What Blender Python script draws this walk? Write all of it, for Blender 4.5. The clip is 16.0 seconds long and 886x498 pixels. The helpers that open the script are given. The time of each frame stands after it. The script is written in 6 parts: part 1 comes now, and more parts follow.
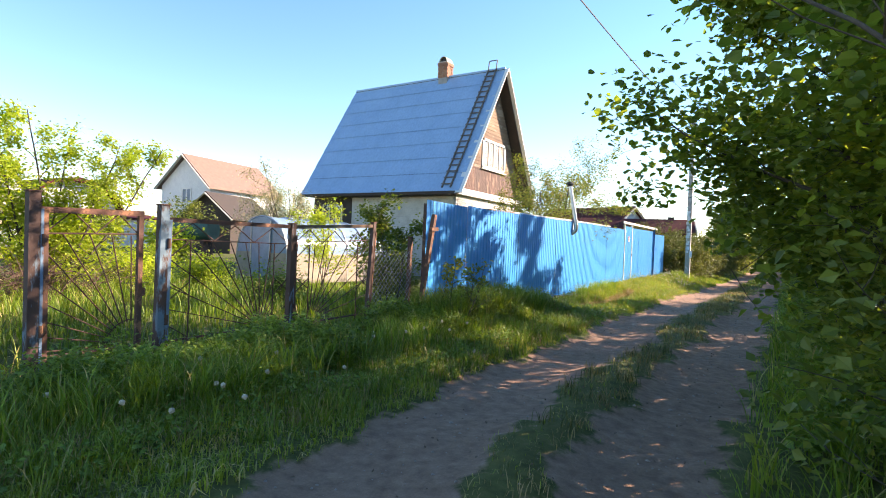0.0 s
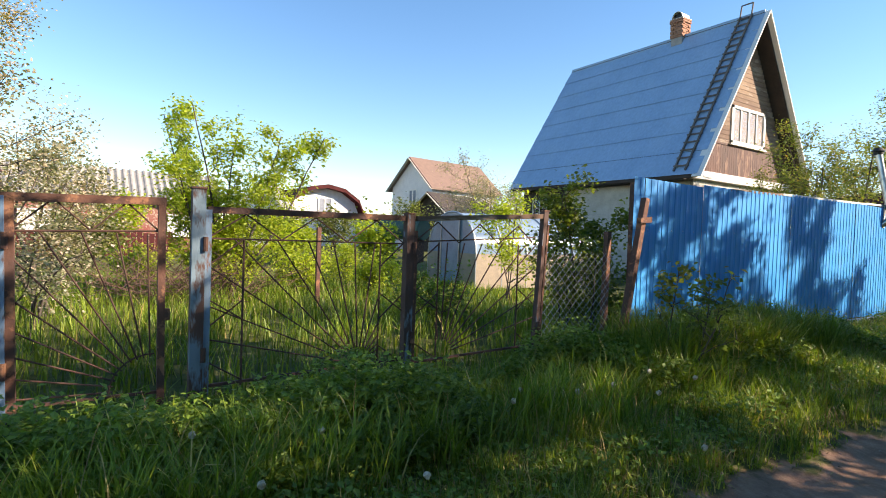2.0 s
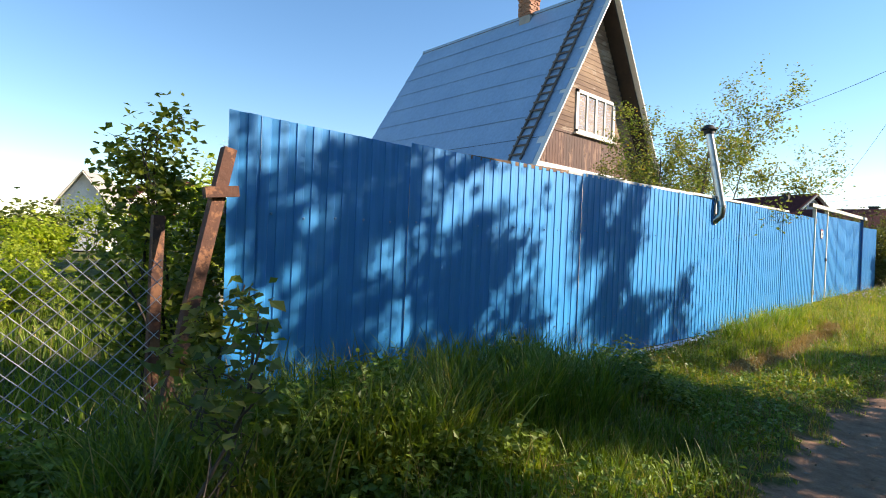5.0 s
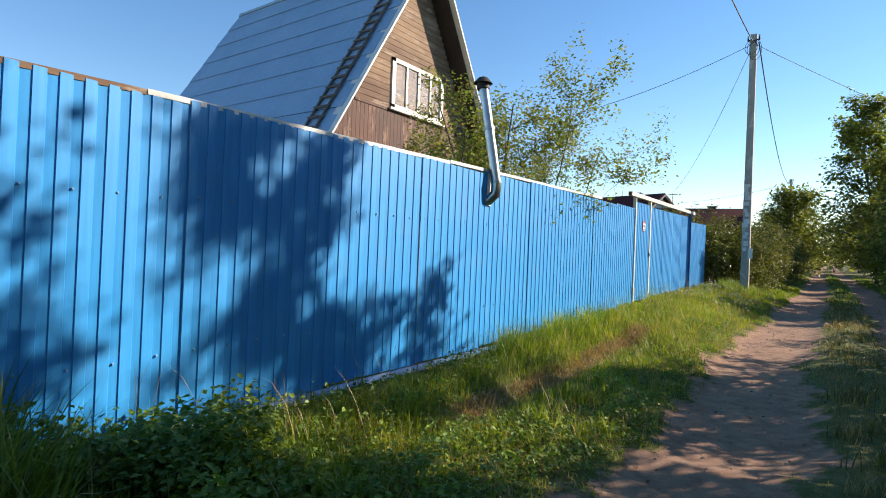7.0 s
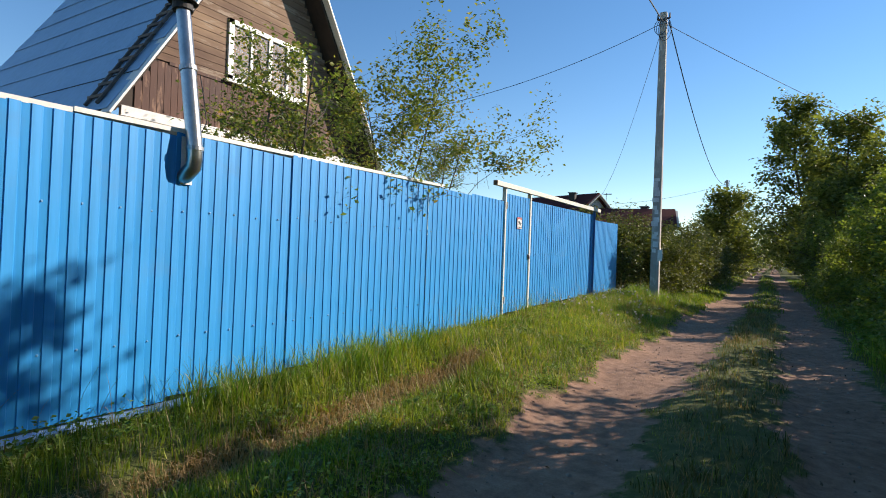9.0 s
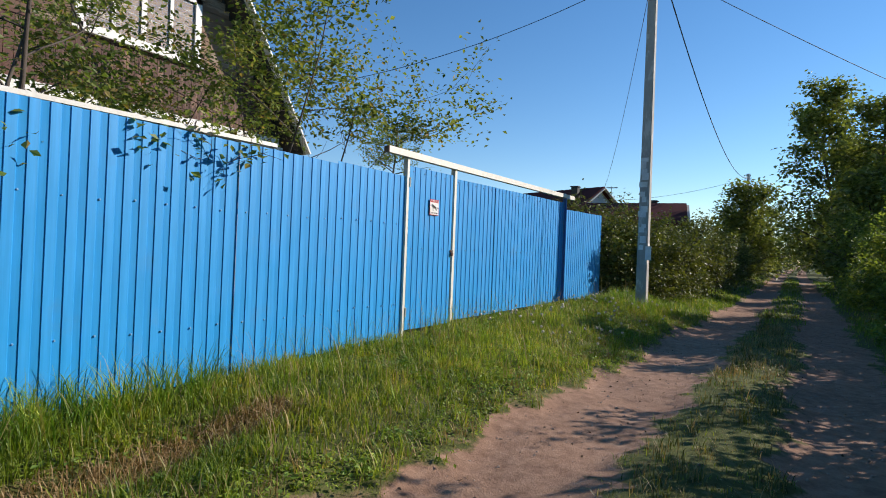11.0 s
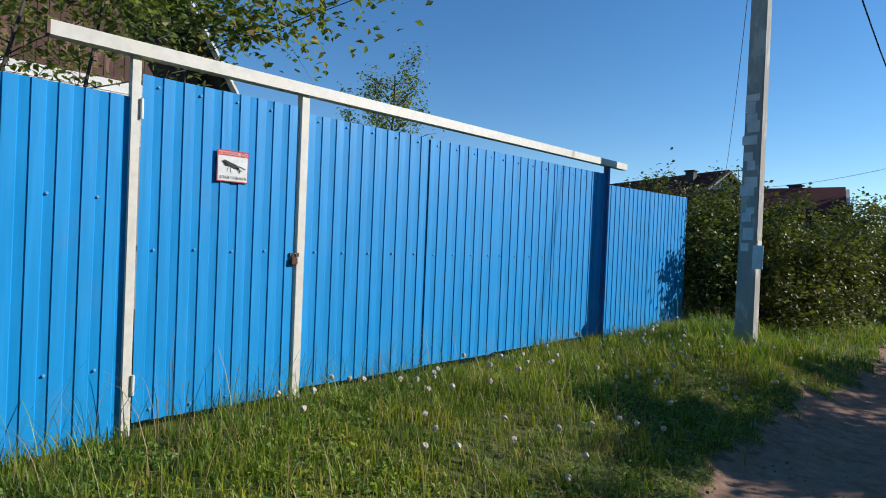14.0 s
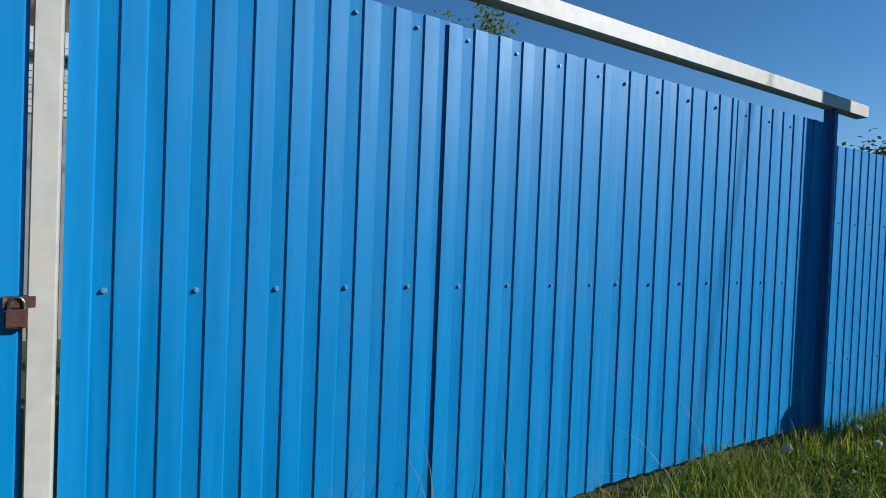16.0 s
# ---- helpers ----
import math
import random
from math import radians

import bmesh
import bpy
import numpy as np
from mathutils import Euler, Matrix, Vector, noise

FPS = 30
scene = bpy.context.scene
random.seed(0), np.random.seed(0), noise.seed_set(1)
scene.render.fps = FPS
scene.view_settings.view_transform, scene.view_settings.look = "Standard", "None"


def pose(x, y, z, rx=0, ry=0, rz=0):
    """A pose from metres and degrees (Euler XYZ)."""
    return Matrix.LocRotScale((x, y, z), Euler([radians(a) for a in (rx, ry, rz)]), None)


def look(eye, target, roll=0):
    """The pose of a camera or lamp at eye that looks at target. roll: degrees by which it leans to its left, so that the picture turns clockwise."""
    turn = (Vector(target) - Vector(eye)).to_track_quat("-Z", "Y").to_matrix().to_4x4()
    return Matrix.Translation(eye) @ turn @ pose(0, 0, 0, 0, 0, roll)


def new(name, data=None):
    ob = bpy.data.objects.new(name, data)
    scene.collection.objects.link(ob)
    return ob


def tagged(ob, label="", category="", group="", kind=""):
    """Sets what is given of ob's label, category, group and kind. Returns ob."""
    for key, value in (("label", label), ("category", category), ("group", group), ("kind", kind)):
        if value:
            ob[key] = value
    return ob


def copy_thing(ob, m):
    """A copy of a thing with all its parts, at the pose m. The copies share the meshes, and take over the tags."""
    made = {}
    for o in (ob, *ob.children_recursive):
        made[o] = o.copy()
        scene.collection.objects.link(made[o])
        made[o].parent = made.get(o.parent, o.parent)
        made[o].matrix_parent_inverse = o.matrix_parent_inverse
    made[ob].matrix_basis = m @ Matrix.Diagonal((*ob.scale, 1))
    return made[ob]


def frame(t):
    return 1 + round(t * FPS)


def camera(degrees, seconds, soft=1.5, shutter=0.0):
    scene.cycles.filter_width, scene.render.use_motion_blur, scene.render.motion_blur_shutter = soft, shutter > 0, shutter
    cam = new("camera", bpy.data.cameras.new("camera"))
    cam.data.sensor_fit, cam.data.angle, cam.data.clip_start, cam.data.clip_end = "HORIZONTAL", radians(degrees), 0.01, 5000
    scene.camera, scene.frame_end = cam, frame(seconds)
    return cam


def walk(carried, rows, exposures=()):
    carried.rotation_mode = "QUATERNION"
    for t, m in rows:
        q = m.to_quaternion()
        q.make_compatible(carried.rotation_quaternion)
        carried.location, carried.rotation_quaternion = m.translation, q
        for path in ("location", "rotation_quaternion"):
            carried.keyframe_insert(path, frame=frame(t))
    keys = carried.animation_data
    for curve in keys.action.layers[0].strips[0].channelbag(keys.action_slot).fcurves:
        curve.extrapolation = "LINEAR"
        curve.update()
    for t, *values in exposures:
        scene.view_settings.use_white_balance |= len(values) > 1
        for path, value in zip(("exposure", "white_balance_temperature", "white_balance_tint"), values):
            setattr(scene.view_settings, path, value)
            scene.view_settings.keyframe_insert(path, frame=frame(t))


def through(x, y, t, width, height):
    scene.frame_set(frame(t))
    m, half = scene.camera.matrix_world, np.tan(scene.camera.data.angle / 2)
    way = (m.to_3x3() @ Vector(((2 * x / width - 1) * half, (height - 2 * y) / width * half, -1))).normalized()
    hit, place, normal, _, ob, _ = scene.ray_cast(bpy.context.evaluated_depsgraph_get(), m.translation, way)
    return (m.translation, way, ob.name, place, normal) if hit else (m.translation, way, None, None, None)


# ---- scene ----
cam = camera(78.6, 16.0, soft=1.0)
METRES, EYE, TILT, LEAN, TURN = 24.0, 1.4, 0.0, 0.0, 32.5
ROWS = [
    (0.0, 0.0, 0.0, 0.0, 0.01, -0.23, -2.38),
    (0.5, -0.0006, 0.027, 0.0007, 14.55, -1.02, -2.21),
    (1.0, 0.0006, 0.0542, 0.0006, 19.11, -1.2, -2.12),
    (1.5, 0.0029, 0.0837, 0.0004, 23.41, -1.33, -2.03),
    (2.0, 0.0107, 0.1128, 0.0013, 24.08, -1.35, -1.99),
    (2.5, 0.0197, 0.1393, 0.0016, 24.16, -1.18, -1.96),
    (3.0, 0.0295, 0.1683, -0.0, 23.55, -1.19, -1.98),
    (5.5, 0.0907, 0.3024, 0.0022, 10.18, -0.38, -2.06),
    (6.0, 0.1097, 0.3313, 0.0009, 5.88, -0.22, -2.05),
    (6.5, 0.128, 0.3598, -0.0001, 4.15, -0.09, -2.05),
    (7.0, 0.1506, 0.388, -0.0009, 3.18, -0.17, -2.11),
    (7.5, 0.1742, 0.4127, -0.0012, 2.58, 0.04, -2.04),
    (8.0, 0.1983, 0.4353, -0.0004, 1.03, 0.03, -2.1),
    (8.5, 0.22, 0.4571, 0.0, -0.11, 0.25, -2.08),
    (9.0, 0.2415, 0.4791, 0.0018, -0.92, 0.2, -2.07),
    (11.5, 0.3382, 0.6154, 0.0014, 1.77, 0.01, -2.22),
    (12.0, 0.3577, 0.6436, 0.0018, 2.38, -0.06, -2.18),
    (12.5, 0.3736, 0.6712, 0.0026, 4.08, -0.05, -2.2),
    (13.0, 0.3866, 0.7004, 0.0041, 5.71, -0.32, -2.38),
    (13.5, 0.3945, 0.73, 0.005, 10.16, -0.43, -2.32),
    (14.0, 0.4003, 0.7605, 0.0065, 14.05, -0.71, -2.35),
    (14.5, 0.401, 0.7889, 0.0072, 18.66, -0.72, -2.31),
    (15.0, 0.3988, 0.8192, 0.0079, 21.7, -1.1, -2.42),
    (15.5, 0.3928, 0.8489, 0.0087, 24.75, -1.05, -2.23),
    (16.0, 0.3852, 0.8766, 0.0097, 26.55, -1.12, -2.29),
]
walk(cam, [(t, pose(0, 0, EYE, TILT, LEAN, TURN) @ pose(METRES * x, METRES * y, METRES * z, 90 + pitch, roll, yaw)) for t, x, y, z, yaw, pitch, roll in ROWS],
     exposures=[(0, 1.8, 7800, 20), (0.6, 1.48, 7600, 18), (1.5, 1.32, 7650, 17), (3, 1.3, 7650, 16), (5.5, 1.14, 7550, 15), (7, 0.92, 7250, 14), (9, 0.58, 6850, 13), (12, 0.33, 6250, 11), (14.5, 0.08, 5900, 8), (16, -0.24, 5680, 7)])

# ---- world, sun, exposure ----
SUN_AZ, SUN_EL = 48.0, 27.0          # degrees from +x towards +y; height
world = bpy.data.worlds.new("sky")
scene.world = world
world.use_nodes = True
wn = world.node_tree.nodes
sky = wn.new("ShaderNodeTexSky")
sky.sky_type = 'NISHITA'
sky.sun_disc = False
sky.sun_elevation = radians(SUN_EL)
sky.sun_rotation = radians(90 - SUN_AZ)
sky.air_density, sky.dust_density, sky.ozone_density = 1.0, 0.0, 3.0
wn["Background"].inputs[1].default_value = 0.12
clear = wn.new("ShaderNodeHueSaturation")
clear.inputs["Saturation"].default_value = 1.2
world.node_tree.links.new(sky.outputs[0], clear.inputs["Color"])
world.node_tree.links.new(clear.outputs[0], wn["Background"].inputs[0])
sun = new("sun", bpy.data.lights.new("sun", 'SUN'))
sun.data.energy, sun.data.angle, sun.data.color = 5.0, radians(0.42), (1.0, 0.92, 0.82)
ca, sa, ce, se = math.cos(radians(SUN_AZ)), math.sin(radians(SUN_AZ)), math.cos(radians(SUN_EL)), math.sin(radians(SUN_EL))
sun.matrix_world = look((60 * ca * ce, 60 * sa * ce, 60 * se), (0, 0, 0))

# ---- materials ----


class Nodes:
    """A short way to write a node material."""

    def __init__(self, name):
        self.mat = bpy.data.materials.new(name)
        self.mat.use_nodes = True
        self.t = self.mat.node_tree
        self.bsdf = self.t.nodes["Principled BSDF"]
        self.out = self.t.nodes["Material Output"]

    def node(self, kind, **settings):
        n = self.t.nodes.new(kind)
        for k, v in settings.items():
            setattr(n, k, v)
        return n

    def link(self, a, b):
        self.t.links.new(a, b)

    def coords(self, scale=(1, 1, 1), kind="Object"):
        c = self.node("ShaderNodeTexCoord")
        m = self.node("ShaderNodeMapping")
        m.inputs["Scale"].default_value = scale
        self.link(c.outputs[kind], m.inputs["Vector"])
        return m.outputs["Vector"]

    def position(self, scale=(1, 1, 1)):
        c = self.node("ShaderNodeNewGeometry")
        m = self.node("ShaderNodeMapping")
        m.inputs["Scale"].default_value = scale
        self.link(c.outputs["Position"], m.inputs["Vector"])
        return m.outputs["Vector"]

    def noise(self, vec, scale, detail=4, rough=0.6):
        n = self.node("ShaderNodeTexNoise")
        n.inputs["Scale"].default_value, n.inputs["Detail"].default_value, n.inputs["Roughness"].default_value = scale, detail, rough
        self.link(vec, n.inputs["Vector"])
        return n.outputs["Fac"]

    def ramp(self, fac, stops):
        r = self.node("ShaderNodeValToRGB")
        e = r.color_ramp.elements
        while len(e) < len(stops):
            e.new(0.5)
        for el, (p, c) in zip(e, stops):
            el.position, el.color = p, (*c, 1) if len(c) == 3 else c
        self.link(fac, r.inputs["Fac"])
        return r.outputs["Color"]

    def mix(self, fac, a, b, blend='MIX'):
        m = self.node("ShaderNodeMix", data_type='RGBA', blend_type=blend)
        for v, s in ((fac, m.inputs[0]), (a, m.inputs[6]), (b, m.inputs[7])):
            if isinstance(v, (int, float)):
                s.default_value = v
            elif isinstance(v, tuple):
                s.default_value = (*v, 1)
            else:
                self.link(v, s)
        return m.outputs[2]

    def bump(self, height, strength, distance=0.01):
        b = self.node("ShaderNodeBump")
        b.inputs["Strength"].default_value, b.inputs["Distance"].default_value = strength, distance
        self.link(height, b.inputs["Height"])
        self.link(b.outputs["Normal"], self.bsdf.inputs["Normal"])

    def done(self, color, rough=0.7, metal=0.0, spec=0.5):
        for v, key in ((color, "Base Color"), (rough, "Roughness"), (metal, "Metallic"), (spec, "Specular IOR Level")):
            s = self.bsdf.inputs[key]
            if isinstance(v, (int, float)):
                s.default_value = v
            elif isinstance(v, tuple):
                s.default_value = (*v, 1)
            else:
                self.link(v, s)
        return self.mat


def weathered(name, a, b, rough=0.7, metal=0.0, scale=6.0, stretch=(1, 1, 1), bump=0.15, c=None, spec=0.5):
    """Two colours broken by fine and coarse noise, and a third in patches."""
    n = Nodes(name)
    v = n.position(stretch)
    fine, coarse = n.noise(v, scale * 6, 6), n.noise(v, scale * 0.6, 3)
    col = n.mix(n.ramp(coarse, [(0.35, (0, 0, 0)), (0.68, (1, 1, 1))]), a, b)
    col = n.mix(0.35, col, n.ramp(fine, [(0.25, (0.35, 0.35, 0.35)), (0.75, (1, 1, 1))]), 'MULTIPLY')
    if c:
        col = n.mix(n.ramp(n.noise(v, scale * 1.7, 5, 0.7), [(0.54, (0, 0, 0)), (0.6, (1, 1, 1))]), col, c)
    n.bump(fine, bump)
    return n.done(col, rough, metal, spec)


def leafy(name, dark, light, dry=None, dry_part=0.0, through=0.35, rough=0.5):
    """Leaves or blades: a colour for each one, and light that comes through them."""
    n = Nodes(name)
    g = n.node("ShaderNodeNewGeometry")
    stops = [(0.0, dark), (0.85, light)]
    if dry:
        stops = [(0.0, dark), (1.0 - dry_part - 0.02, light), (1.0 - dry_part, dry), (1.0, dry)]
    per = n.ramp(g.outputs["Random Per Island"], stops)
    patch = n.ramp(n.noise(n.position(), 0.9, 3), [(0.3, (0.62, 0.66, 0.6)), (0.7, (1.1, 1.08, 1.0))])
    col = n.mix(1.0, per, patch, 'MULTIPLY')
    if dry:
        tone = n.ramp(n.noise(n.position(), 2.6, 4, 0.65), [(0.36, (0.72, 0.86, 0.7)), (0.52, (1.0, 1.0, 1.0)), (0.68, (1.45, 1.16, 1.0))])
        col = n.mix(1.0, col, tone, 'MULTIPLY')
    mat = n.done(col, rough, 0.0, 0.35)
    tr = n.node("ShaderNodeBsdfTranslucent")
    warm = n.mix(1.0, col, (1.5, 1.55, 0.7), 'MULTIPLY')
    n.link(warm, tr.inputs["Color"])
    m = n.node("ShaderNodeMixShader")
    m.inputs[0].default_value = through
    n.link(n.bsdf.outputs[0], m.inputs[1])
    n.link(tr.outputs[0], m.inputs[2])
    n.link(m.outputs[0], n.out.inputs["Surface"])
    return mat


def ground_material():
    n = Nodes("earth")
    p = n.position()
    fine, mid, big = n.noise(p, 60, 8, 0.7), n.noise(p, 9, 5), n.noise(p, 1.3, 4)
    dirt = n.ramp(mid, [(0.3, (0.235, 0.135, 0.088)), (0.55, (0.345, 0.207, 0.138)), (0.75, (0.42, 0.268, 0.182))])
    dirt = n.mix(0.5, dirt, n.ramp(fine, [(0.3, (0.55, 0.55, 0.55)), (0.7, (1.1, 1.1, 1.1))]), 'MULTIPLY')
    soil = n.ramp(mid, [(0.3, (0.06, 0.07, 0.02)), (0.55, (0.11, 0.118, 0.034)), (0.8, (0.18, 0.15, 0.065))])
    a = n.node("ShaderNodeAttribute", attribute_name="bare")
    edge = n.node("ShaderNodeMath", operation='MULTIPLY_ADD')
    n.link(mid, edge.inputs[0])
    edge.inputs[1].default_value = 0.9
    n.link(a.outputs["Fac"], edge.inputs[2])
    mask = n.ramp(edge.outputs[0], [(0.72, (0, 0, 0)), (0.98, (1, 1, 1))])
    col = n.mix(mask, soil, dirt)
    col = n.mix(0.3, col, n.ramp(big, [(0.3, (0.6, 0.6, 0.6)), (0.7, (1, 1, 1))]), 'MULTIPLY')
    n.bump(n.mix(0.5, fine, mid), 0.6, 0.03)
    return n.done(col, 0.95, 0.0, 0.2)


def blue_metal(name, tint):
    """Enamelled steel sheet: a little chalky, with faint streaks and dust low down on it."""
    n = Nodes(name)
    v = n.position((1, 14, 0.7))
    streak, blot = n.noise(v, 2.0, 5), n.noise(n.position(), 3.0, 5)
    info = n.node("ShaderNodeObjectInfo")
    col = n.mix(n.ramp(streak, [(0.35, (0, 0, 0)), (0.75, (1, 1, 1))]), tint, tuple(c * 1.22 + 0.008 for c in tint))
    col = n.mix(n.ramp(blot, [(0.58, (0, 0, 0)), (0.72, (0.35, 0.35, 0.35))]), col, tuple(c * 0.75 + 0.05 for c in tint))
    col = n.mix(0.18, col, n.ramp(info.outputs["Random"], [(0, (0.72, 0.74, 0.78)), (1, (1.12, 1.1, 1.08))]), 'MULTIPLY')
    n.bump(streak, 0.04)
    return n.done(col, n.ramp(blot, [(0.3, (0.42,) * 3), (0.7, (0.56,) * 3)]), 0.0, 0.36)


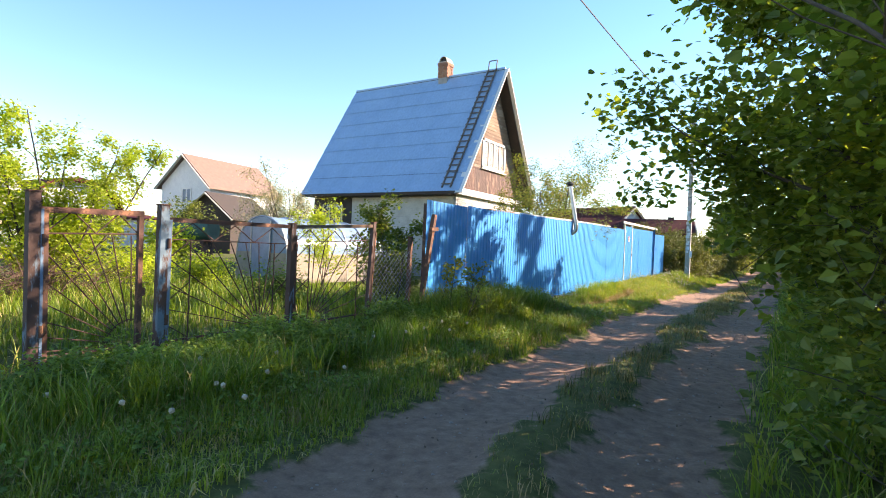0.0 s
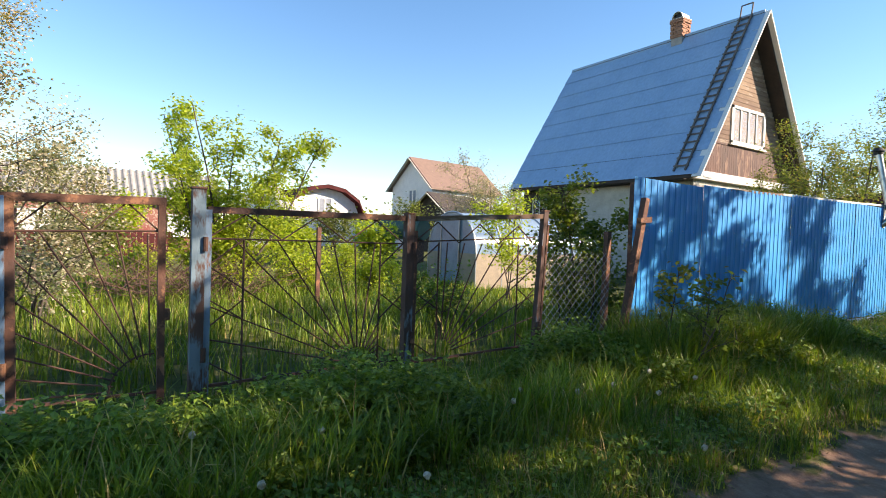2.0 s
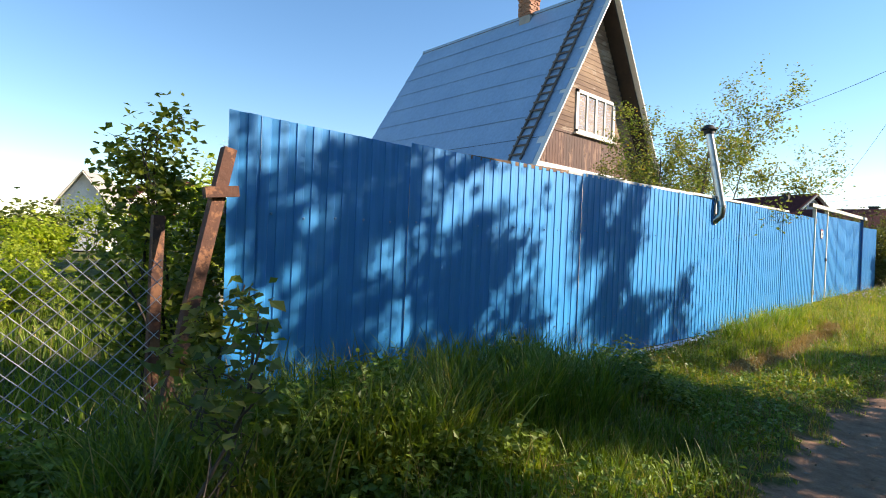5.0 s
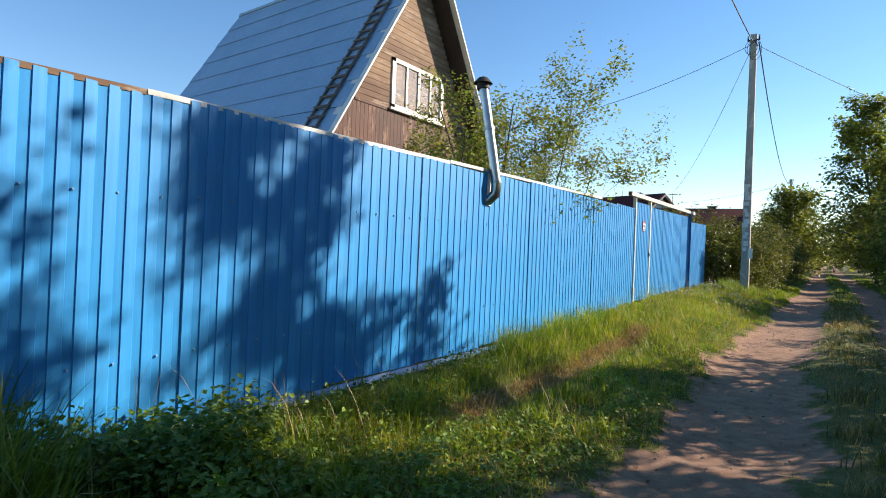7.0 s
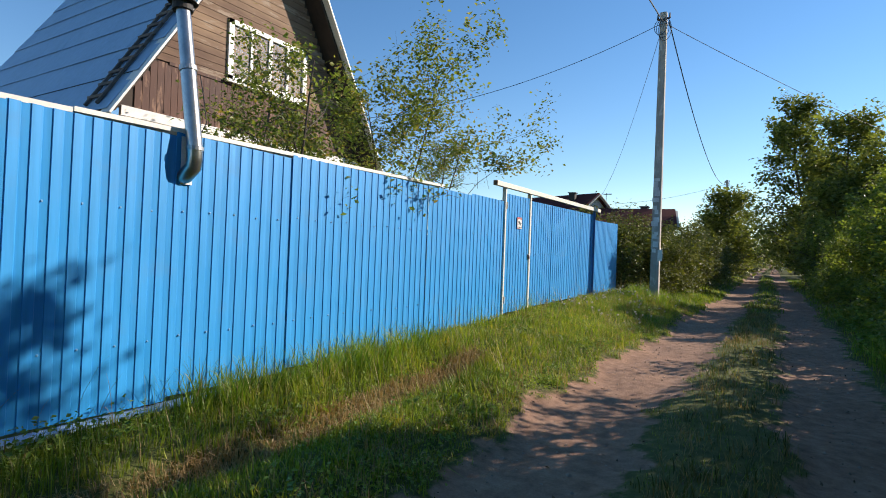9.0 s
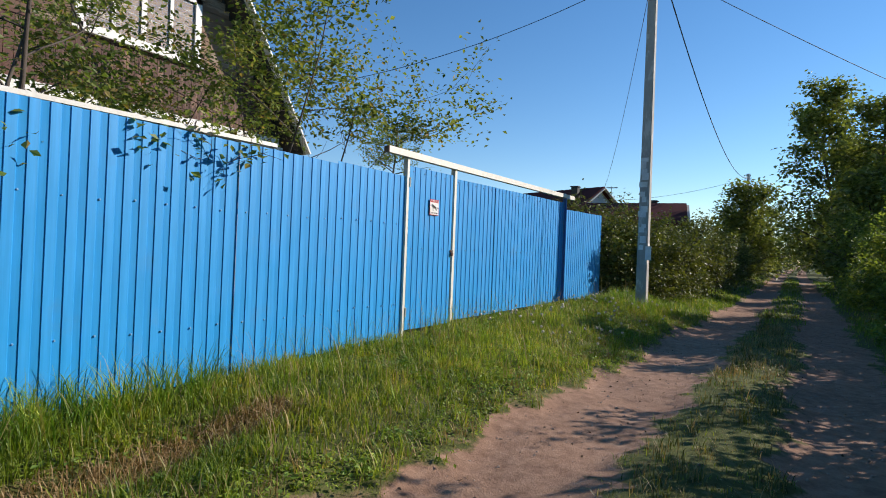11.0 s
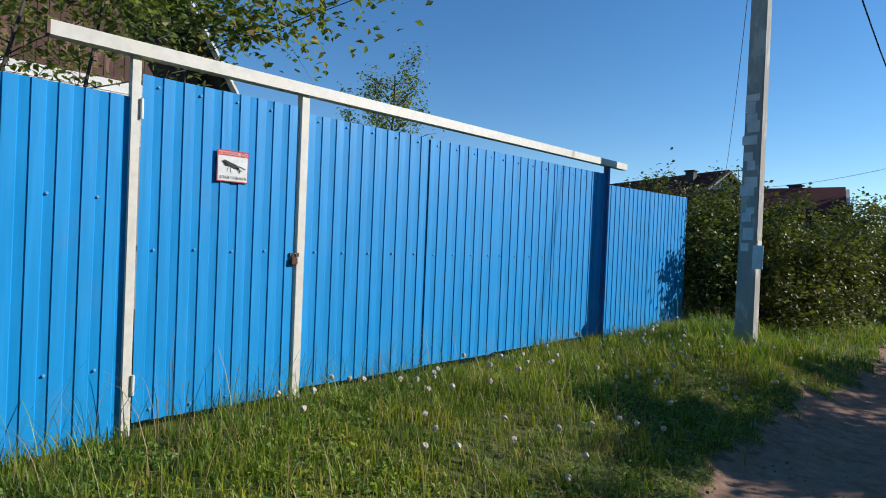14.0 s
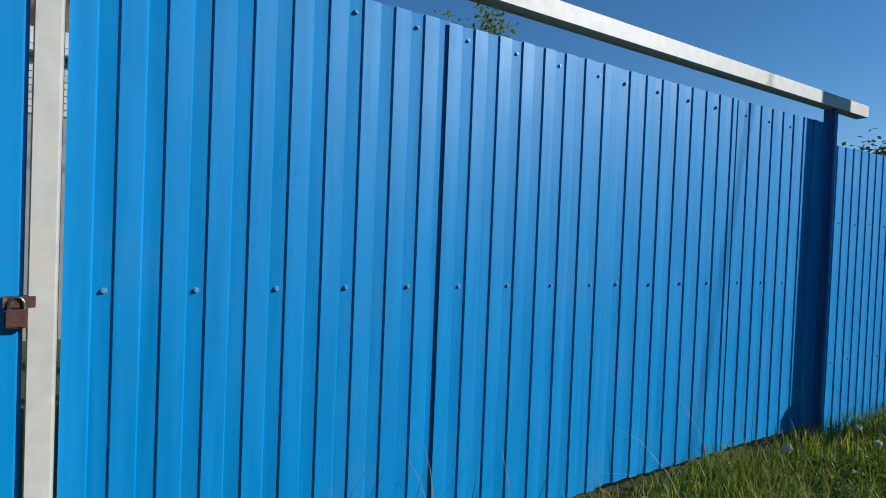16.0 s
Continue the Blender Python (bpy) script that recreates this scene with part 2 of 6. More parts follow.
M = {
    "earth": ground_material(),
    "blue": blue_metal("blue_enamel", (0.013, 0.246, 0.57)),
    # end post only: the shade on its near face is in this dark colour
    "post_shade_blue": weathered("shaded_post_blue", (0.02, 0.12, 0.36), (0.03, 0.16, 0.45), 0.5),
    "white_paint": weathered("white_paint", (0.80, 0.78, 0.73), (0.73, 0.70, 0.64), 0.45, bump=0.05, c=(0.70, 0.66, 0.58)),
    "cream_paint": weathered("cream_paint", (0.80, 0.755, 0.67), (0.75, 0.70, 0.60), 0.5, scale=2.5, bump=0.04, c=(0.72, 0.66, 0.55)),
    "rust": weathered("rusty_steel", (0.16, 0.07, 0.045), (0.09, 0.05, 0.04), 0.85, 0.1, 5, bump=0.5, c=(0.28, 0.13, 0.07)),
    "post_blue": weathered("faded_blue_paint", (0.20, 0.30, 0.40), (0.13, 0.22, 0.33), 0.7, 0, 4, (1, 1, 0.3), 0.3, (0.14, 0.075, 0.05)),
    "board_blue": weathered("faded_blue_board", (0.26, 0.42, 0.62), (0.14, 0.30, 0.54), 0.6, 0, 4, (1, 0.3, 1), 0.2, (0.5, 0.56, 0.62)),
    "screw_blue": weathered("screw_paint", (0.2, 0.42, 0.66), (0.15, 0.36, 0.6), 0.4),
    "rust_paint": weathered("flaking_paint", (0.12, 0.06, 0.045), (0.07, 0.042, 0.036), 0.8, 0.0, 3.0, (1, 1, 0.3), 0.5, (0.15, 0.22, 0.27)),
    "rod": weathered("rusty_rod", (0.11, 0.05, 0.035), (0.07, 0.04, 0.03), 0.9),
    "steel": weathered("stainless_steel", (0.55, 0.54, 0.52), (0.42, 0.41, 0.40), 0.28, 0.95, 8, bump=0.05),
    "zinc": weathered("zinc", (0.45, 0.46, 0.47), (0.35, 0.36, 0.37), 0.4, 0.8),
    "black": weathered("sooty_black", (0.03, 0.027, 0.025), (0.02, 0.02, 0.02), 0.7),
    "concrete": weathered("concrete", (0.42, 0.39, 0.34), (0.33, 0.31, 0.28), 0.9, 0, 3, (1, 1, 0.4), 0.4, (0.5, 0.47, 0.42)),
    "paper": weathered("paper", (0.8, 0.79, 0.76), (0.62, 0.6, 0.57), 0.8, bump=0.05),
    "slate": weathered("roof_sheet", (0.25, 0.42, 0.60), (0.21, 0.37, 0.55), 0.45, 0.0, 2.0, (1, 1, 0.5), 0.15, spec=0.6),
    "slate_grey": weathered("asbestos_slate", (0.36, 0.34, 0.31), (0.27, 0.26, 0.24), 0.9),
    "brick_white": weathered("silicate_brick", (0.72, 0.69, 0.62), (0.6, 0.57, 0.5), 0.9),
    "mortar": weathered("mortar", (0.4, 0.38, 0.35), (0.33, 0.31, 0.29), 0.95),
    "barn_wall": weathered("barn_wall", (0.27, 0.075, 0.06), (0.30, 0.15, 0.11), 0.9, c=(0.4, 0.34, 0.28)),
    "brick_red": weathered("red_brick", (0.36, 0.17, 0.105), (0.44, 0.24, 0.15), 0.9, c=(0.3, 0.13, 0.08)),
    "wood_brown": weathered("stained_board", (0.11, 0.045, 0.028), (0.065, 0.03, 0.021), 0.75, 0, 3, (1, 1, 0.25), 0.4, (0.2, 0.11, 0.07)),
    "wood_grey": weathered("weathered_board", (0.28, 0.18, 0.11), (0.14, 0.08, 0.052), 0.85, 0, 3, (1, 0.2, 1), 0.4, (0.29, 0.22, 0.16)),
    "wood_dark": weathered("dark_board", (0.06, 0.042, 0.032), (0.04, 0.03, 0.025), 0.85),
    "wood_old": weathered("old_ladder_wood", (0.17, 0.14, 0.12), (0.10, 0.085, 0.075), 0.9),
    "wood_light": weathered("pale_board", (0.62, 0.58, 0.50), (0.5, 0.46, 0.38), 0.8),
    "curtain": weathered("curtain", (0.82, 0.82, 0.82), (0.7, 0.71, 0.73), 0.9),
    # opaque window panel; the dimness of the room behind is in its colour
    "dim_pane": weathered("dim_room", (0.30, 0.33, 0.37), (0.22, 0.25, 0.29), 0.9),
    "bark": weathered("bark", (0.12, 0.095, 0.075), (0.07, 0.055, 0.045), 0.95, 0, 6, (1, 1, 0.3), 0.7),
    "twig": weathered("twig", (0.2, 0.14, 0.1), (0.12, 0.08, 0.06), 0.9),
    "red_roof": weathered("red_roof", (0.10, 0.027, 0.025), (0.07, 0.02, 0.02), 0.95, spec=0.15),
    "brown_roof": weathered("brown_roof", (0.24, 0.15, 0.11), (0.19, 0.12, 0.09), 0.7),
    "cable": weathered("cable", (0.02, 0.02, 0.022), (0.03, 0.03, 0.03), 0.6),
    "plaster": weathered("plaster", (0.8, 0.79, 0.77), (0.72, 0.71, 0.7), 0.9),
    "film": weathered("greenhouse_film", (0.24, 0.33, 0.42), (0.19, 0.27, 0.35), 0.12),
    "sign_red": weathered("sign_red", (0.6, 0.03, 0.03), (0.5, 0.03, 0.03), 0.4, bump=0.0),
    "sign_white": weathered("sign_white", (0.82, 0.81, 0.78), (0.78, 0.77, 0.74), 0.4, bump=0.0),
    "beige_board": weathered("beige_board", (0.36, 0.29, 0.21), (0.28, 0.23, 0.17), 0.8),
    "petal": weathered("seed_head", (0.62, 0.53, 0.38), (0.5, 0.42, 0.30), 0.9),
    "stone": weathered("pebble", (0.38, 0.29, 0.23), (0.27, 0.2, 0.155), 0.9),
    "litter": weathered("dead_leaf", (0.20, 0.12, 0.07), (0.13, 0.08, 0.05), 0.9),
    "brush": weathered("dead_brush", (0.17, 0.09, 0.07), (0.11, 0.06, 0.05), 0.9),
    "green_tank": weathered("green_paint", (0.05, 0.12, 0.08), (0.04, 0.09, 0.06), 0.6),
    "grass": leafy("grass_blade", (0.10, 0.175, 0.018), (0.285, 0.37, 0.045), (0.46, 0.37, 0.17), 0.07, 0.35),
    "rank_grass": leafy("rank_blade", (0.075, 0.13, 0.018), (0.24, 0.315, 0.045), (0.46, 0.37, 0.17), 0.04, 0.35),
    # copy of the grass for the sunlit verge, sun put into its yellower colour
    "grass_sunny": leafy("sunlit_grass_blade", (0.10, 0.15, 0.018), (0.34, 0.375, 0.05), (0.46, 0.37, 0.17), 0.07, 0.42),
    "grass_short": leafy("turf_blade", (0.14, 0.20, 0.02), (0.33, 0.38, 0.05), (0.44, 0.35, 0.17), 0.2, 0.3),
    "turf_worn": leafy("worn_turf_blade", (0.05, 0.062, 0.016), (0.15, 0.15, 0.042), (0.30, 0.21, 0.11), 0.3, 0.3),
    "straw": leafy("dry_blade", (0.28, 0.175, 0.09), (0.42, 0.29, 0.155), None, 0, 0.25),
    "weed": leafy("weed_leaf", (0.09, 0.165, 0.022), (0.22, 0.32, 0.05), None, 0, 0.3),
    "weed_dark": leafy("nettle_leaf", (0.09, 0.155, 0.026), (0.235, 0.315, 0.058), None, 0, 0.38),
    "leaf_dark": leafy("poplar_leaf", (0.09, 0.14, 0.024), (0.26, 0.30, 0.06), None, 0, 0.58, 0.38),
    "leaf_mid": leafy("bush_leaf", (0.085, 0.13, 0.024), (0.25, 0.28, 0.058), None, 0, 0.45),
    "leaf_apple": leafy("apple_leaf", (0.095, 0.135, 0.034), (0.26, 0.285, 0.09), (0.30, 0.22, 0.08), 0.08, 0.45),
    "leaf_yellow": leafy("young_leaf", (0.24, 0.33, 0.03), (0.46, 0.50, 0.07), None, 0, 0.5),
    "blossom": leafy("blossom_and_leaf", (0.17, 0.19, 0.09), (0.42, 0.36, 0.28), (0.62, 0.52, 0.46), 0.3, 0.35),
    "clover": leafy("clover_leaf", (0.13, 0.20, 0.02), (0.30, 0.37, 0.05), None, 0, 0.35),
    "leaf_hedge": leafy("hedge_leaf", (0.04, 0.06, 0.013), (0.18, 0.185, 0.045), None, 0, 0.28),
    "leaf_far": leafy("far_leaf", (0.085, 0.11, 0.028), (0.225, 0.24, 0.068), None, 0, 0.42),
}


def glass_material():
    n = Nodes("window_glass")
    n.bsdf.inputs["Transmission Weight"].default_value = 0.85
    return n.done((0.75, 0.82, 0.85), 0.03, 0.0, 0.6)


M["glass"] = glass_material()

# ---- mesh helpers ----


def part(name, bm, material, parent=None, label=""):
    """Links a bmesh (or a mesh) as one object under a thing or part."""
    if isinstance(bm, bmesh.types.BMesh):
        me = bpy.data.meshes.new(name)
        bm.to_mesh(me)
        bm.free()
    else:
        me = bm
    if material and not me.materials:
        me.materials.append(M[material])
    ob = new(name, me)
    if parent:
        ob.parent = parent
    if label:
        ob["label"] = label
    return ob


def thing(name, label, category, at=(0, 0, 0), group="", kind="", rz=0):
    e = new(name)
    e.empty_display_size = 0.1
    e.matrix_world = pose(*at, 0, 0, rz)
    return tagged(e, label, category, group, kind)


def box(x0, x1, y0, y1, z0, z1, bm=None, bevel=0.0):
    b = bm or bmesh.new()
    r = bmesh.ops.create_cube(b, size=1)
    bmesh.ops.scale(b, vec=(x1 - x0, y1 - y0, z1 - z0), verts=r["verts"])
    bmesh.ops.translate(b, vec=((x0 + x1) / 2, (y0 + y1) / 2, (z0 + z1) / 2), verts=r["verts"])
    if bevel and not bm:
        bmesh.ops.bevel(b, geom=b.edges[:], offset=bevel, segments=2, affect='EDGES')
    return b


def bar(a, b, w, h=None, bm=None, sides=4, taper=1.0):
    """A straight bar from a to b; square for four sides, else round."""
    m = bm or bmesh.new()
    a, b = Vector(a), Vector(b)
    d = b - a
    r = bmesh.ops.create_cone(m, cap_ends=True, segments=sides, radius1=w / 2 * (1.414 if sides == 4 else 1), radius2=w / 2 * taper * (1.414 if sides == 4 else 1), depth=d.length)
    if sides == 4:
        bmesh.ops.rotate(m, cent=(0, 0, 0), matrix=Matrix.Rotation(radians(45), 3, 'Z'), verts=r["verts"])
        if h:
            bmesh.ops.scale(m, vec=(1, h / w, 1), verts=r["verts"])
    q = d.to_track_quat('Z', 'X' if abs(d.normalized().x) < 0.9 else 'Y').to_matrix()
    bmesh.ops.rotate(m, cent=(0, 0, 0), matrix=q, verts=r["verts"])
    bmesh.ops.translate(m, vec=(a + b) / 2, verts=r["verts"])
    return m


def np_mesh(name, verts, quads=None, tris=None, material=None, smooth=False):
    """A large mesh straight from number arrays."""
    me = bpy.data.meshes.new(name)
    faces = [(f, k) for f, k in ((quads, 4), (tris, 3)) if f is not None and len(f)]
    loops = np.concatenate([np.asarray(f, np.int32).ravel() for f, k in faces])
    totals = np.concatenate([np.full(len(f), k, np.int32) for f, k in faces])
    me.vertices.add(len(verts))
    me.vertices.foreach_set("co", np.asarray(verts, np.float32).ravel())
    me.loops.add(len(loops))
    me.loops.foreach_set("vertex_index", loops)
    me.polygons.add(len(totals))
    me.polygons.foreach_set("loop_start", np.concatenate([[0], np.cumsum(totals)[:-1]]).astype(np.int32))
    me.polygons.foreach_set("loop_total", totals)
    me.polygons.foreach_set("use_smooth", np.full(len(totals), smooth, bool))
    me.update(calc_edges=True)
    if material:
        me.materials.append(M[material])
    return me


def tubes(lines, sides=5):
    """Tapered tubes along lines of (point, radius): verts and quads."""
    vs, qs, base = [], [], 0
    ang = np.arange(sides) * 2 * np.pi / sides
    for pts, rad in lines:
        pts, rad = np.asarray(pts, float), np.asarray(rad, float)
        d = np.gradient(pts, axis=0)
        d /= np.linalg.norm(d, axis=1, keepdims=True) + 1e-9
        ref = np.eye(3)[np.argmin(np.abs(d).max(axis=0))][None]
        u = np.cross(d, ref)
        u /= np.linalg.norm(u, axis=1, keepdims=True) + 1e-9
        w = np.cross(d, u)
        ring = pts[:, None] + rad[:, None, None] * (np.cos(ang)[None, :, None] * u[:, None] + np.sin(ang)[None, :, None] * w[:, None])
        vs.append(ring.reshape(-1, 3))
        n = len(pts)
        i, j = np.meshgrid(np.arange(n - 1), np.arange(sides), indexing="ij")
        a, b = base + i * sides + j, base + i * sides + (j + 1) % sides
        qs.append(np.stack([a, b, b + sides, a + sides], -1).reshape(-1, 4))
        base += n * sides
    return np.concatenate(vs), np.concatenate(qs)


def leaves(rng, centres, size, spread=0.35, droop=0.3, wide=0.62, rounded=False):
    """Folded leaves, pointed (one quad) or rounded (two): verts and quads."""
    n = len(centres)
    a = rng.uniform(0, 2 * np.pi, n)
    up = rng.normal(-droop, 0.45, n)
    d = np.stack([np.cos(a), np.sin(a), up], -1)
    d /= np.linalg.norm(d, axis=1, keepdims=True)
    nrm = rng.normal(0, spread, (n, 3)) + [0, 0, 1]
    side = np.cross(d, nrm)
    side /= np.linalg.norm(side, axis=1, keepdims=True) + 1e-9
    nn = np.cross(side, d)
    s = (size * rng.uniform(0.65, 1.25, n))[:, None]
    w = s * wide / 2
    lift = nn * s * 0.12
    if rounded:
        v = np.stack([centres, centres + d * s * 0.28 + side * w + lift, centres + d * s * 0.74 + side * w * 0.85 + lift, centres + d * s,
                      centres + d * s * 0.74 - side * w * 0.85 + lift, centres + d * s * 0.28 - side * w + lift], 1).reshape(-1, 3)
        k = np.arange(n)[:, None] * 6
        return v, np.concatenate([k + [0, 1, 2, 3], k + [0, 3, 4, 5]])
    k = rng.uniform(0.4, 0.6, n)[:, None]
    v = np.stack([centres, centres + d * s * k + side * w * 1.24 + lift, centres + d * s, centres + d * s * k - side * w * 1.24 + lift], 1).reshape(-1, 3)
    q = np.arange(n)[:, None] * 4 + [0, 1, 2, 3]
    return v, q


def blades(rng, xy, z, height, width, lean=0.35):
    """Bent grass blades: verts, quads, tris."""
    n = len(xy)
    a = rng.uniform(0, 2 * np.pi, n)
    f = np.stack([np.cos(a), np.sin(a), 0 * a], -1)
    s = np.stack([-np.sin(a), np.cos(a), 0 * a], -1)
    h = (height * rng.uniform(0.5, 1.25, n))[:, None]
    w = (width * rng.uniform(0.7, 1.3, n))[:, None]
    b = np.concatenate([xy, np.asarray(z)[:, None]], 1)
    l = (np.abs(rng.normal(0, lean, n)) + 0.06)[:, None]
    zz = np.array([[0, 0, 1.0]])
    mid = b + f * h * l * 0.35 + zz * h * 0.6
    tip = b + f * h * l * 1.15 + zz * h * np.clip(1.05 - 0.5 * l, 0.25, 1.0)
    v = np.stack([b - s * w * 0.5, b + s * w * 0.5, mid + s * w * 0.4, mid - s * w * 0.4, tip], 1).reshape(-1, 3)
    k = np.arange(n)[:, None] * 5
    return v, k + [0, 1, 2, 3], k + [3, 2, 4]


def arching_blades(rng, xy, z, height, width):
    """Long blades of four lengths that arch over: verts, quads, tris."""
    n, k = len(xy), 4
    a = rng.uniform(0, 2 * np.pi, n)
    f = np.stack([np.cos(a), np.sin(a), 0 * a], -1)
    s = np.stack([-np.sin(a), np.cos(a), 0 * a], -1)
    h = height * rng.uniform(0.55, 1.2, n)
    tilt, curl = rng.uniform(0.05, 0.35, n), rng.uniform(0.15, 0.5, n)
    p = np.concatenate([xy, np.asarray(z)[:, None]], 1)
    rings, ang = [], tilt.copy()
    w = width * rng.uniform(0.6, 1.3, n)
    for i in range(k):
        ww = (w * (1 - 0.75 * (i / k) ** 2))[:, None] * 0.5
        rings += [p - s * ww, p + s * ww]
        p = p + (f * np.sin(ang)[:, None] + np.array([[0, 0, 1.0]]) * np.cos(ang)[:, None]) * (h / k)[:, None]
        ang = ang + curl * (0.5 + 0.35 * i)
    rings.append(p)
    m = 2 * k + 1
    v = np.stack(rings, 1).reshape(-1, 3)
    base = np.arange(n)[:, None] * m
    q = np.concatenate([base + [2 * i, 2 * i + 1, 2 * i + 3, 2 * i + 2] for i in range(k - 1)])
    return v, q, base + [2 * k - 2, 2 * k - 1, 2 * k]


# ---- the lie of the land ----


def rut_left(y):
    return np.interp(y, [-8, 2, 6, 13, 18, 24, 40, 90], [-1.9, -2.12, -2.36, -2.53, -2.68, -2.6, -2.5, -3.2]) + 0.07 * np.sin(y * 0.9)


def rut_right(y):
    return np.interp(y, [-8, 3, 7.5, 20, 40, 90], [-0.5, -0.66, -0.82, -0.7, -0.65, -1.3]) + 0.06 * np.sin(y * 0.75 + 1)


def bare(x, y):
    """How bare the earth is: 1 in the wheel tracks, 0 in the grass."""
    l, r = np.abs(x - rut_left(y)), np.abs(x - rut_right(y))
    wob = 0.10 * np.sin(y * 1.9 + 2 * x) * np.sin(y * 0.7 + 1) + 0.07 * np.sin(y * 5.1 + 3 * np.sin(x * 4)) + 0.06 * np.sin(y * 11.3 + x * 9) + 0.04 * np.sin(y * 19 - x * 14)
    m = np.maximum(1 - np.clip((l - 0.36 - wob) / 0.3, 0, 1), 1 - np.clip((r - 0.32 - wob) / 0.28, 0, 1))
    return np.clip(m, 0, 1)


def smooth(x, a, b):
    t = np.clip((x - a) / (b - a), 0, 1)
    return t * t * (3 - 2 * t)


def land(x, y):
    """Height of the ground."""
    x, y = np.asarray(x, float), np.asarray(y, float)
    rise = np.interp(y, [-10, 0, 8, 12, 16, 19, 22, 30, 60], [0.22, 0.22, 0.2, 0.1, 0.1, 0.24, 0.33, 0.36, 0.3])
    z = rise * smooth(-x, 3.0, 4.6)
    z = z - 0.22 * (1 - smooth(y, 5.6, 8.2)) * np.exp(-((x + 4.95) / 0.8) ** 2)
    z = z - 0.2 * smooth(y, 11.5, 14) * (1 - smooth(y, 17.5, 20)) * np.exp(-((x + 4.3) / 0.26) ** 2)
    z = z + 0.05 * np.exp(-((x - (rut_left(y) + rut_right(y)) / 2) / 0.45) ** 2) - 0.05 * bare(x, y)
    z = z + 0.25 * smooth(x, 0.3, 2.5) + 0.14 * np.exp(-((x + 4.1) / 0.9) ** 2 - ((y - 28.1) / 1.3) ** 2)
    near = np.exp(-((x + 2) / 30) ** 2 - ((y - 15) / 40) ** 2)
    return z + near * (0.025 * np.sin(x * 2.1 + y * 0.7) * np.sin(y * 1.3) + 0.012 * np.sin(x * 5 + 1) * np.sin(y * 4.3))


def spaced(lo, hi, fine, reach, grow=1.25):
    mid = list(np.arange(lo, hi, fine))
    out, step, a, b = [], fine, lo, hi
    left, right = [], [hi]
    while b < reach:
        step *= grow
        a, b = a - step, b + step
        left.append(a)
        right.append(b)
    return np.array(left[::-1] + mid + right)


gx, gy = spaced(-6.2, 1.2, 0.08, 1500), spaced(-2, 33, 0.13, 1500)
X, Y = np.meshgrid(gx, gy, indexing="ij")
gv = np.stack([X, Y, land(X, Y)], -1).reshape(-1, 3)
ii, jj = np.meshgrid(np.arange(len(gx) - 1), np.arange(len(gy) - 1), indexing="ij")
k = ii * len(gy) + jj
gme = np_mesh("ground", gv, np.stack([k, k + len(gy), k + len(gy) + 1, k + 1], -1).reshape(-1, 4), None, "earth", True)
att = gme.attributes.new("bare", 'FLOAT', 'POINT')
att.data.foreach_set("value", bare(X, Y).ravel().astype(np.float32))
tagged(new("ground", gme), "earth track with two wheel ruts between grassy verges", "ground", kind="structure")

# ---- blue sheet-metal fence ----
FX = -5.35


def sheet_mesh(name, width, height, pitch=0.122, slope=0.0):
    """Profiled steel sheet in the plane x = 0, y 0..width, z 0..height; raised bands and narrow flanks."""
    ys, xs, y = [0.0], [0.0102], 0.0
    prof = ((0.040, 0.0083), (0.078, 0.0062), (0.084, -0.0004), (0.118, 0.0014), (0.1465, 0.0032), (0.150, 0.0102))
    while y < width - 1e-4:
        for dy, x in prof:
            if y + dy * pitch / 0.15 <= width + 1e-4:
                ys.append(y + dy * pitch / 0.15)
                xs.append(x)
        y += pitch
    if ys[-1] < width - 1e-3:
        ys.append(width)
        xs.append(xs[-1])
    n = len(ys)
    ys, xs = np.array(ys), np.array(xs)
    lo = np.stack([xs, ys, 0 * ys], -1)
    hi = np.stack([xs, ys, height + slope * ys], -1)
    back = np.array([-0.0012, 0, 0])
    v = np.concatenate([lo, hi, lo + back, hi + back])
    i = np.arange(n - 1)
    q = np.concatenate([np.stack([i, i + 1, i + 1 + n, i + n], -1), np.stack([i + 2 * n, i + 3 * n, i + 1 + 3 * n, i + 1 + 2 * n], -1),
                        np.stack([i + n, i + 1 + n, i + 1 + 3 * n, i + 3 * n], -1)])
    return np_mesh(name, v, q, None, "blue")


def screw_mesh():
    b = bmesh.new()
    bmesh.ops.create_cone(b, cap_ends=True, segments=8, radius1=0.010, radius2=0.009, depth=0.003)
    r = bmesh.ops.create_cone(b, cap_ends=True, segments=6, radius1=0.0075, radius2=0.006, depth=0.008)
    bmesh.ops.translate(b, vec=(0, 0, 0.004), verts=r["verts"])
    bmesh.ops.rotate(b, cent=(0, 0, 0), matrix=Matrix.Rotation(radians(90), 3, 'Y'), verts=b.verts[:])
    me = bpy.data.meshes.new("screw")
    b.to_mesh(me)
    b.free()
    me.materials.append(M["screw_blue"])
    return me


SCREW = screw_mesh()


def screws(parent, y0, y1, rows, x, pitch=0.244, jit=0.01):
    rng = random.Random(int(y0 * 100))
    y = y0 + pitch / 2 - 0.028
    while y < y1:
        for z in rows:
            s = part("screw", SCREW, None, parent)
            s.location = (x, y + rng.uniform(-jit, jit), z + rng.uniform(-jit, jit))
        y += pitch


def fence_top(y):
    return np.interp(y, [7.8, 11, 13, 15, 17, 20, 21.4], [2.20, 2.25, 2.285, 2.29, 2.33, 2.33, 2.37])


